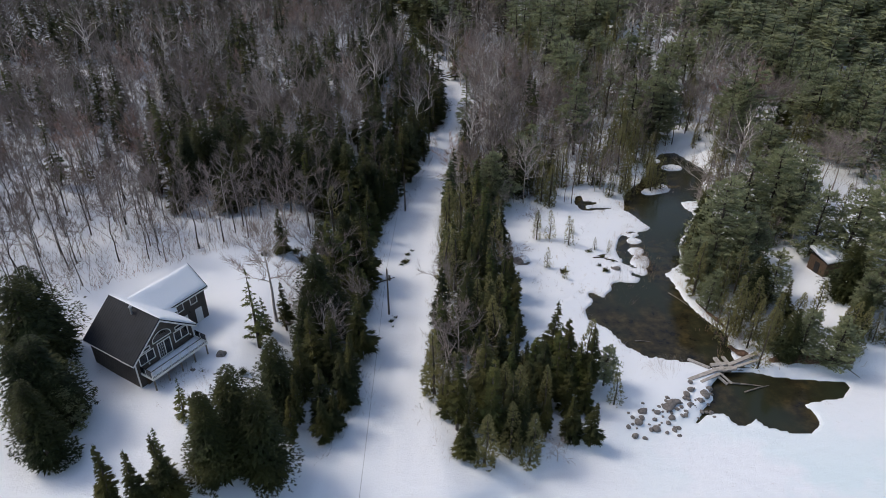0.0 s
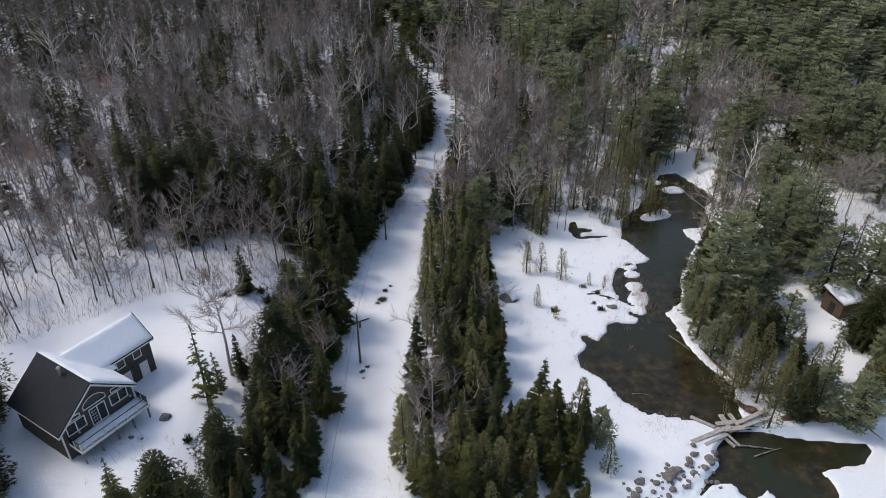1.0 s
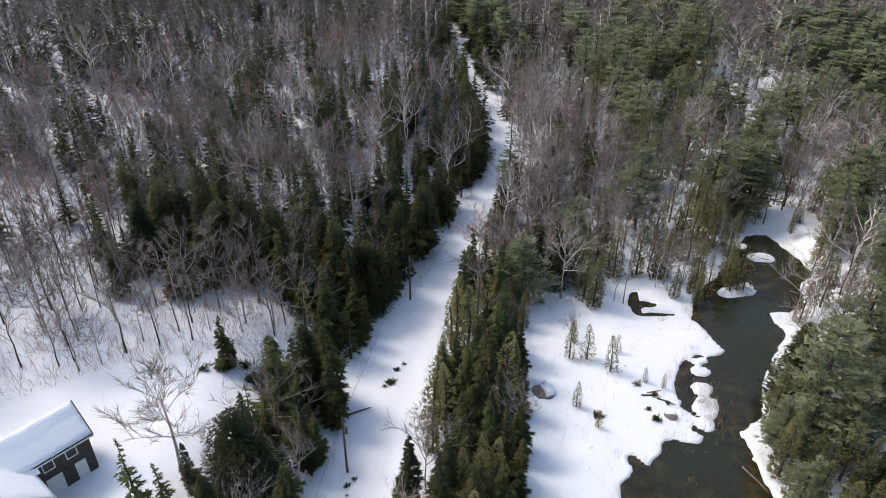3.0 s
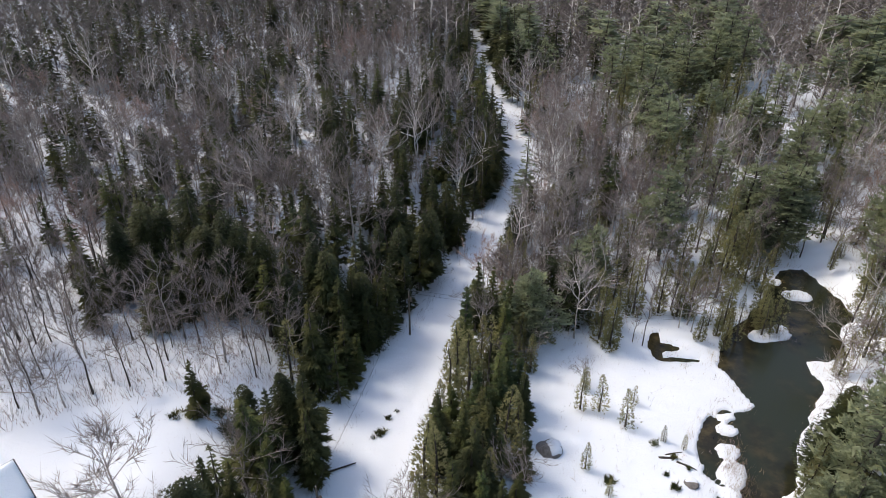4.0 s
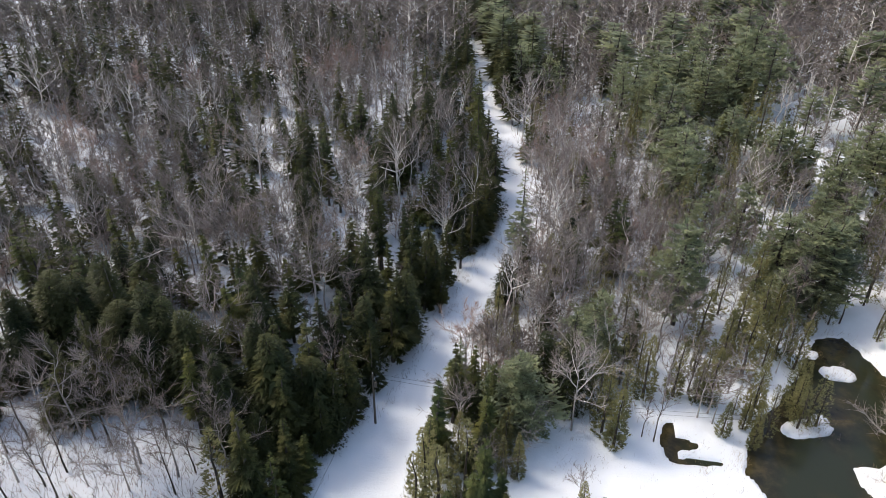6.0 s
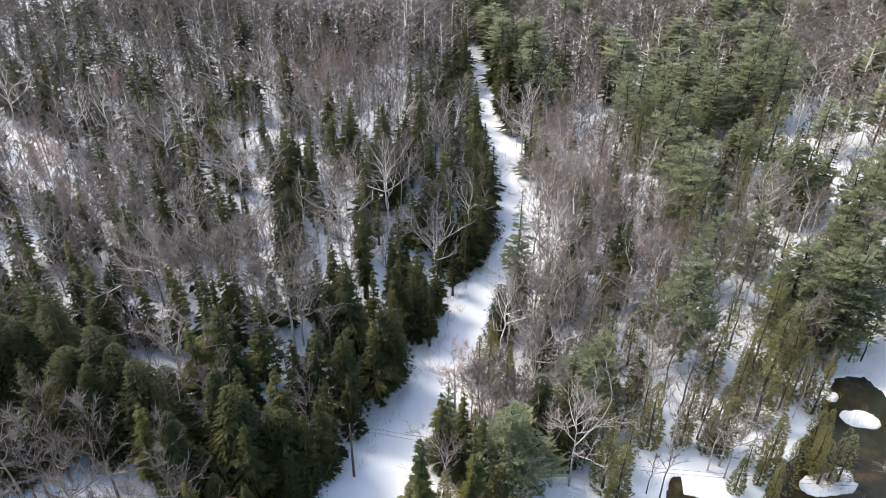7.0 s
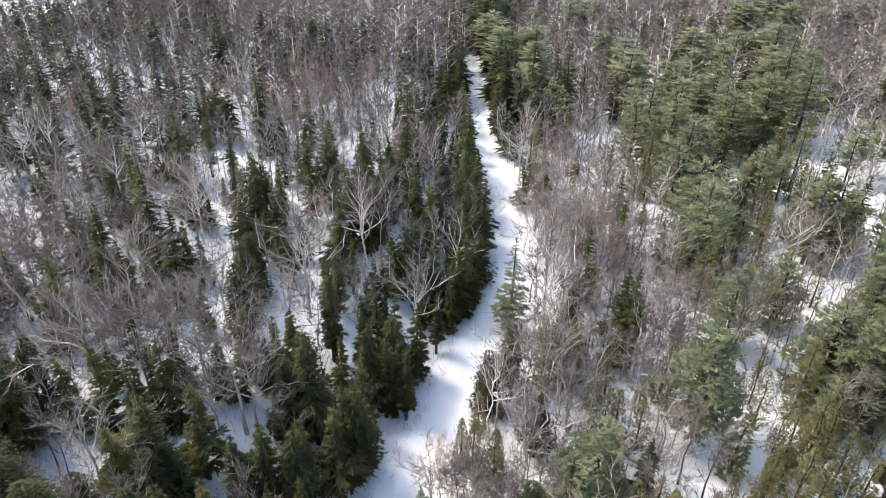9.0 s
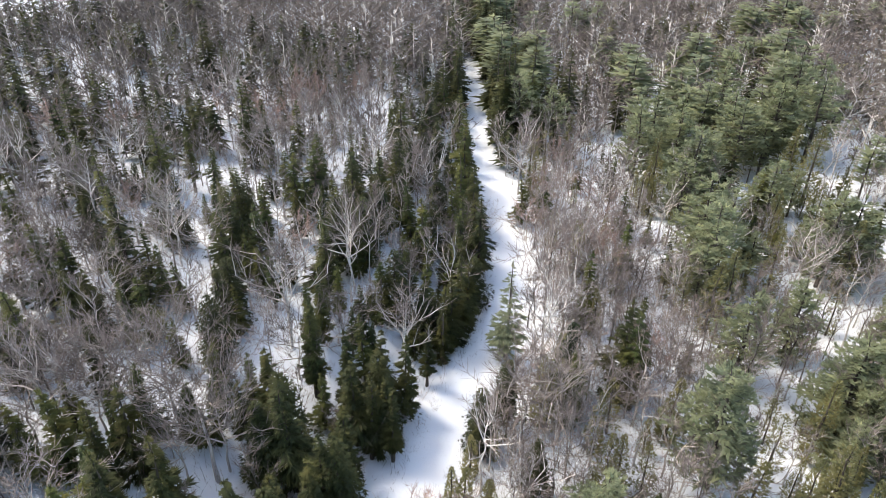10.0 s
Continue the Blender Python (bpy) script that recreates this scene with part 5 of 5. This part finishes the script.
# ---- rocks, dam, logs ----
def rock(x, y, r, seed, label, flat=0.65, snow=False, name="boulder", group="shore boulders"):
    random.seed(seed)
    bm = bmesh.new()
    bmesh.ops.create_icosphere(bm, subdivisions=3, radius=1)
    off = Vector((random.uniform(-9, 9), random.uniform(-9, 9), seed))
    sx, sy = random.uniform(0.8, 1.25), random.uniform(0.75, 1.1)
    for v in bm.verts:
        n = 1 + 0.30 * noise.noise(v.co * 1.1 + off) + 0.10 * noise.noise(v.co * 3 + off)
        v.co = Vector((v.co.x * sx, v.co.y * sy, v.co.z * flat)) * n * r
    me = bpy.data.meshes.new(name)
    bm.to_mesh(me)
    bm.free()
    me.materials.append(ROCK)
    me.polygons.foreach_set("use_smooth", [True] * len(me.polygons))
    ob = new(name, me)
    z = float(ground(x, y))
    ob.matrix_basis = pose(x, y, z + 0.12 * r, 0, 0, random.uniform(0, 360))
    return tagged(ob, label, "boulder", group)


for i, (x, y, r) in enumerate([(25.2, 60.5, 0.6), (24.3, 58.9, 0.75), (26.4, 58.3, 0.6), (23.5, 57.1, 0.55), (28.7, 61.4, 0.75), (30, 62.3, 0.6), (27.1, 60.5, 0.5), (28.9, 60, 0.5),
                               (34.4, 64.1, 0.8), (31.8, 63.7, 0.6), (33.4, 63.0, 0.55), (32.6, 64.6, 0.5), (29.4, 62.0, 0.7), (30.9, 61.0, 0.4), (35.3, 65.2, 0.6), (33.0, 66.0, 0.4)]):
    rock(x, y, r * 0.85, i + 1, "rounded grey boulder in snow at the shore")
random.seed(21)
for i in range(64):
    k = random.random()
    x, y = 23.5 + 11.5 * k + random.gauss(0, 1.0), 57.8 + 6.2 * k + random.gauss(0, 1.5)
    rock(x, y, random.uniform(0.14, 0.34), 40 + i, "small grey stone in snow at the shore", name="stone", group="shore stones")
rock(-27.7, 63.5, 0.6, 90, "lone pale boulder in the snowy yard", 0.8, group="yard boulders")
rock(-30.3, 60.6, 0.35, 91, "small dark boulder in the snowy yard", 0.7, group="yard boulders")


def build_dam():
    """Old timber dam across the outlet: planks, posts and blocks."""
    top = tagged(new("timber_dam"), "broken grey timber dam at the stream outlet", "dam")
    top.location = (37.6, 69.2, 0.0)
    beams = [((-4.6, -2.6, 0.45), (-0.2, -0.6, 0.5), 0.20), ((-3.0, -2.9, 0.35), (0.1, -1.3, 0.42), 0.16), ((-3.4, 1.6, 0.5), (-0.9, -0.2, 0.45), 0.17),
             ((-0.6, -0.6, 0.45), (2.6, -0.3, 0.5), 0.26), ((-0.6, 0.3, 0.5), (2.0, 0.7, 0.5), 0.22), ((2.2, 0.5, 0.55), (6.6, 2.4, 0.95), 0.20), ((2.6, -0.1, 0.5), (6.0, 1.0, 0.8), 0.15),
             ((0.5, 1.9, 0.5), (0.9, -0.9, 0.45), 0.22), ((1.6, 2.0, 0.6), (2.0, 0.1, 0.55), 0.18), ((-0.5, -1.2, 0.3), (0.8, -2.6, -0.35), 0.15), ((0.2, -1.1, 0.3), (1.5, -2.4, -0.35), 0.12)]
    for a, b, w in beams:
        a, b = Vector(a), Vector(b)
        g = Geo()
        L = (b - a).length
        q = (b - a).to_track_quat("X", "Z").to_matrix().to_4x4()
        w *= 1.35
        g.box((0, -w, -w * 0.4), (L, w, w * 0.4), Matrix.Translation(a) @ q)
        part("beam", g, PALEWOOD, top)
    for x, y in ((-0.3, -0.3), (1.0, -0.5), (2.2, 0.0), (1.0, 1.0)):
        g = Geo()
        g.tube((x, y, -1.4), (x, y, 0.62), 0.14, 0.12, 7, cap=True)
        part("post", g, GREYWOOD, top)
    return top


build_dam()


def earth_bank(line, wide, high, seed):
    """A lumpy strip of bare soil along a bank."""
    rs = np.random.RandomState(seed)
    n, m = 14 * (len(line) - 1), 8
    v, f = [], []
    for i in range(n + 1):
        k = i / n * (len(line) - 1)
        x, y = np.interp(k, range(len(line)), [p[0] for p in line]), np.interp(k, range(len(line)), [p[1] for p in line])
        taper = min(1.0, 4 * i / n, 4 * (n - i) / n)
        for j in range(m + 1):
            u = j / m * 2 - 1
            px, py = x + rs.normal(0, 0.06), y + u * wide * (0.5 + 0.5 * taper) + 0.35 * noise.noise(Vector((x * 0.8, seed, 0)))
            lump = (1 - u * u) * taper * high * (0.75 + 0.8 * noise.noise(Vector((px * 0.9, py * 0.9, seed))))
            v.append((px, py, float(ground(px, py)) - 0.12 + max(0.0, lump) + 0.10 * rs.rand()))
    for i in range(n):
        for j in range(m):
            a = i * (m + 1) + j
            f += [(a, a + m + 1, a + m + 2), (a, a + m + 2, a + 1)]
    tagged(new("earth_bank", quick_mesh("earth_bank", v, f, [EARTH])), "bare brown earth bank with roots above the snow", "bank", "earth banks", kind="structure")


earth_bank([(45.5, 70.6), (50, 70.8), (55, 70.6), (58, 70.9)], 0.8, 0.9, 3)
earth_bank([(40.8, 73.6), (41.6, 72.4), (43.4, 71.3)], 0.7, 0.6, 5)
earth_bank([(39.9, 84.5), (41.0, 80.5), (42.2, 77.5)], 0.5, 0.5, 8)


def log(a, b, r, label, mat=GREYWOOD, n=7):
    g = Geo()
    a, b = Vector(a), Vector(b)
    w = (b - a) / 3
    pts = [a, a + w + Vector((0, 0, 0.06)), a + 2 * w + Vector((0.05, 0.05, 0.03)), b]
    for i in range(3):
        g.tube(pts[i], pts[i + 1], r * (1 - 0.2 * i), r * (0.8 - 0.2 * i), n, cap=True)
    ob = new("fallen_log", g.mesh("fallen_log", mat, True))
    return tagged(ob, label, "log", "fallen logs")


for a, b, r in (((38.5, 67.0, -0.42), (43.5, 66.2, -0.40), 0.14), ((40.2, 65.2, -0.42), (44.0, 66.5, -0.40), 0.12), ((53.2, 71.5, 1.2), (56.6, 67.4, 0.1), 0.13), ((53.5, 126.5, 0.22), (57.5, 124.0, 0.22), 0.12),
                ((36.5, 87.5, 0.16), (38.5, 84.0, 0.2), 0.1), ((28, 75.2, 0.16), (30.2, 75.0, 0.16), 0.09), ((26.2, 97.6, 0.45), (28.0, 97.8, 0.55), 0.22), ((28.2, 97.4, 0.5), (30.4, 96.6, 0.4), 0.12), ((27.0, 98.2, 0.5), (29.0, 99.0, 0.5), 0.10), ((-12.4, 85.2, 2.7), (-7.9, 89.0, 2.15), 0.17)):
    dark = a[0] < 0 or 96 < a[1] < 99
    log(a, b, r, "dark fallen log on the snowy bank" if dark else "grey fallen log half out of the water", BARK_DARK if dark else GREYWOOD)


# ---- undergrowth ----
def undergrowth():
    """Saplings, weeds and dry grass: loose thin stems, joined."""
    random.seed(31)
    g = Geo()

    def clump(x, y, tall, stems, mat, wide=0.4, thick=0.03):
        z = float(ground(x, y)) if not (20 < x < 60 and 70 < y < 150) else 0.34
        for i in range(stems):
            p = Vector((x + random.gauss(0, wide), y + random.gauss(0, wide), z - 0.1))
            w = Vector((random.gauss(0, 0.3), random.gauss(0, 0.3), 1)).normalized()
            L = tall * random.uniform(0.5, 1.15)
            blade(g, p, w, L, thick, mat)
            for j in range(2 if tall > 1 else 0):
                q = p + w * L * random.uniform(0.3, 0.8)
                v = (w + Vector((random.gauss(0, 0.6), random.gauss(0, 0.6), 0.2))).normalized()
                blade(g, q, v, L * 0.4, thick * 0.7, mat)

    # hillside behind the yard
    for i in range(2600):
        x = random.uniform(-85, -14)
        y = yard_edge(x) + random.uniform(-1.5, 32) * random.random() ** 0.6
        clump(x, y, random.uniform(0.8, 4.0), random.choice((1, 1, 2)), random.choice((0, 1, 2, 2, 2)), 0.25, 0.045)
    # woods floor
    for i in range(26000):
        y = random.uniform(95, 330) if i > 2600 else random.uniform(52, 215)
        x = random.uniform(-30 - 0.5 * y, 45 + 0.35 * y)
        if grow_zone(x, y) is None or (20 < x < 60 and 66 < y < 150):
            continue
        clump(x, y, random.uniform(0.8, 3.6), random.choice((1, 2, 3)), random.choice((0, 0, 1, 2, 2)), 0.4, 0.04)
    # thicket right of the far road
    for i in range(5000):
        y = random.uniform(120, 200)
        x = float(road_x(y)) + random.uniform(4.5, 27)
        if wet(x, y) < -0.8:
            clump(x, y, random.uniform(1.0, 4.5), random.choice((1, 2, 2)), random.choice((0, 0, 0, 1, 2)), 0.4, 0.035)
    # road edges
    for i in range(900):
        y = random.uniform(50, 180)
        sd = random.choice((-1, 1))
        x = float(road_x(y)) + sd * (float(road_w(y)) / 2 + random.gauss(0.2, 0.5))
        clump(x, y, random.uniform(0.4, 1.6), random.choice((2, 3, 4)), random.choice((0, 2, 2)), 0.25, 0.03)
    # banks and islands
    n = 0
    while n < 520:
        x, y = random.uniform(20, 60), random.uniform(70, 150)
        s = wet(x, y)
        if -2.2 < s < -0.25 and (noise.noise(Vector((x * 0.2, y * 0.2, 7))) > -0.05 or x > 38):
            clump(x, y, random.uniform(0.3, 1.1), random.choice((4, 6, 8)), random.choice((1, 3, 3, 0)), 0.35, 0.03)
            n += 1
    for i in range(160):
        clump(random.gauss(43.5, 2.2), random.gauss(77.5, 3.5), random.uniform(0.6, 1.5), 5, random.choice((1, 1, 3)), 0.4, 0.04)
    for i in range(130):
        clump(random.uniform(44, 58), random.uniform(69.8, 72.5), random.uniform(0.4, 1.2), 5, random.choice((1, 3, 3)), 0.4, 0.04)
    for i in range(90):
        clump(random.gauss(29.8, 1.5), random.gauss(92.5, 3.2), random.uniform(0.3, 1.0), 5, random.choice((2, 2, 1, 3)), 0.35, 0.03)
    for i in range(150):
        clump(random.gauss(34.9, 0.8), random.gauss(97.0, 2.6), random.uniform(0.4, 1.1), 6, random.choice((3, 3, 1)), 0.3, 0.04)
    for i in range(60):
        clump(random.gauss(45.2, 1.4), random.gauss(125.4, 1.0), random.uniform(0.4, 1.0), 5, random.choice((3, 1)), 0.3, 0.035)
    for i in range(500):
        x = random.uniform(-50, -20)
        clump(x, yard_edge(x) + random.uniform(-0.5, 9), random.uniform(0.3, 0.9), 5, 1, 0.4, 0.05)
    # meadow and dam approach
    for i in range(420):
        x, y = random.uniform(14, 36), random.uniform(84, 124)
        if wet(x, y) < -0.5:
            clump(x, y, random.uniform(0.3, 1.3), random.choice((2, 4)), random.choice((0, 2, 3)), 0.25, 0.03)
    for i in range(26):
        clump(random.gauss(30.0, 1.4), random.gauss(68.8, 0.9), random.uniform(0.6, 1.4), 8, 0, 0.4, 0.02)
    for i in range(20):
        clump(random.gauss(-30.0, 2.2), random.gauss(58.5, 1.6), random.uniform(0.8, 2.2), 5, 0, 0.4, 0.03)
    me = g.mesh("undergrowth", [TWIG, REDTWIG, BARK_DARK, DRYGRASS])
    tagged(new("undergrowth", me), "bare saplings, weeds and dry grass in snow", "undergrowth", kind="stuff")


DRYGRASS = bark_material("dry_grass", (0.28, 0.20, 0.11), (0.42, 0.32, 0.18))
undergrowth()


def dark_shrub(x, y, r, seed):
    """A low dark shrub that pokes out of the snow."""
    random.seed(seed)
    g = Geo()
    for i in range(60):
        a, e = random.uniform(0, 6.28), random.uniform(0.05, 1.2)
        w = Vector((math.cos(a) * math.cos(e), math.sin(a) * math.cos(e), math.sin(e)))
        spray(g, Vector((random.gauss(0, r * 0.3), random.gauss(0, r * 0.3), -0.05)), w, r * random.uniform(0.5, 1.0), r * 0.3)
    ob = new("shrub", g.mesh("shrub", SPRUCE))
    ob.location = (x, y, float(ground(x, y)))
    tagged(ob, "low dark evergreen shrub poking out of snow", "shrub", "low shrubs")


for i, (x, y, r) in enumerate([(-6.4, 94.2, 0.9), (-6.1, 96.8, 0.55), (-5.4, 98.2, 0.4), (-7.0, 93.2, 0.45), (-7.5, 76.6, 0.5), (-7.0, 77.6, 0.4), (-7.2, 75.4, 0.3), (-11.0, 70.2, 0.4), (-25.5, 88.0, 1.4), (-22.0, 87.6, 1.3),
                               (-23.4, 89.2, 1.1), (-20.6, 89.0, 1.0), (-27.6, 87.0, 0.9), (-29.0, 60.4, 0.6), (-24.5, 60.8, 0.8), (-22.5, 62.5, 0.7), (-12.0, 54.0, 0.5), (28.0, 98.0, 0.6), (27.6, 93.5, 0.7), (26.8, 95.2, 0.45), (25.8, 99.6, 0.7), (20.4, 93.0, 0.9), (29.4, 96.6, 0.4)]):
    dark_shrub(x, y, r, 300 + i)


def capped_rock(x, y, r, seed):
    """A dark rock half buried, with snow lying over its back."""
    ob = rock(x, y, r, seed, "dark rock under a thick cap of snow", 0.6, name="snowy_rock", group="snow-capped rocks")
    me = ob.data.copy()
    me.name = "snow_cap"
    for v in me.vertices:
        up = v.co.z / r
        k = 1.06 if up > 0.3 and v.co.y > -0.2 * r else 0.9
        v.co = (v.co.x * k, v.co.y * k + 0.05 * r, v.co.z * k + (0.10 * r if k > 1 else -0.05 * r))
    me.materials.clear()
    me.materials.append(SNOW)
    part("snow_cap", me, None, ob, "white cap of snow")
    ob.location.z -= 0.25 * r


capped_rock(13.6, 96.4, 1.5, 401)
capped_rock(24.0, 139.2, 1.8, 402)
capped_rock(29.5, 94.4, 0.7, 403)


def build_shed():
    """A small brown shed among the pines with a snow-laden roof."""
    top = tagged(new("shed"), "small brown shed with a snow-laden roof", "shed")
    top.matrix_basis = pose(62.3, 90.0, float(ground(62.3, 90.0)), 0, 0, 18)
    g = Geo()
    g.box((-2.2, -1.7, -0.6), (2.2, 1.7, 2.3))
    part("wall", g, BROWNWOOD, top)
    g = Geo()
    g.prism([(-2.0, 2.3), (2.0, 3.2), (2.0, 3.35), (-2.0, 2.45)], -2.5, 2.5, 0)
    part("roof", g, METAL, top)
    g = Geo()
    g.prism([(-2.05, 2.46), (2.05, 3.36), (2.0, 3.72), (1.2, 3.62), (-1.4, 3.02), (-2.0, 2.75)], -2.5, 2.5, 0)
    part("roof_snow", g, SNOW, top, "thick white roof snow", True)
    g = Geo()
    g.box((-2.26, -0.5, -0.3), (-2.2, 0.4, 1.7))
    part("door", g, DARKMETAL, top)


build_shed()
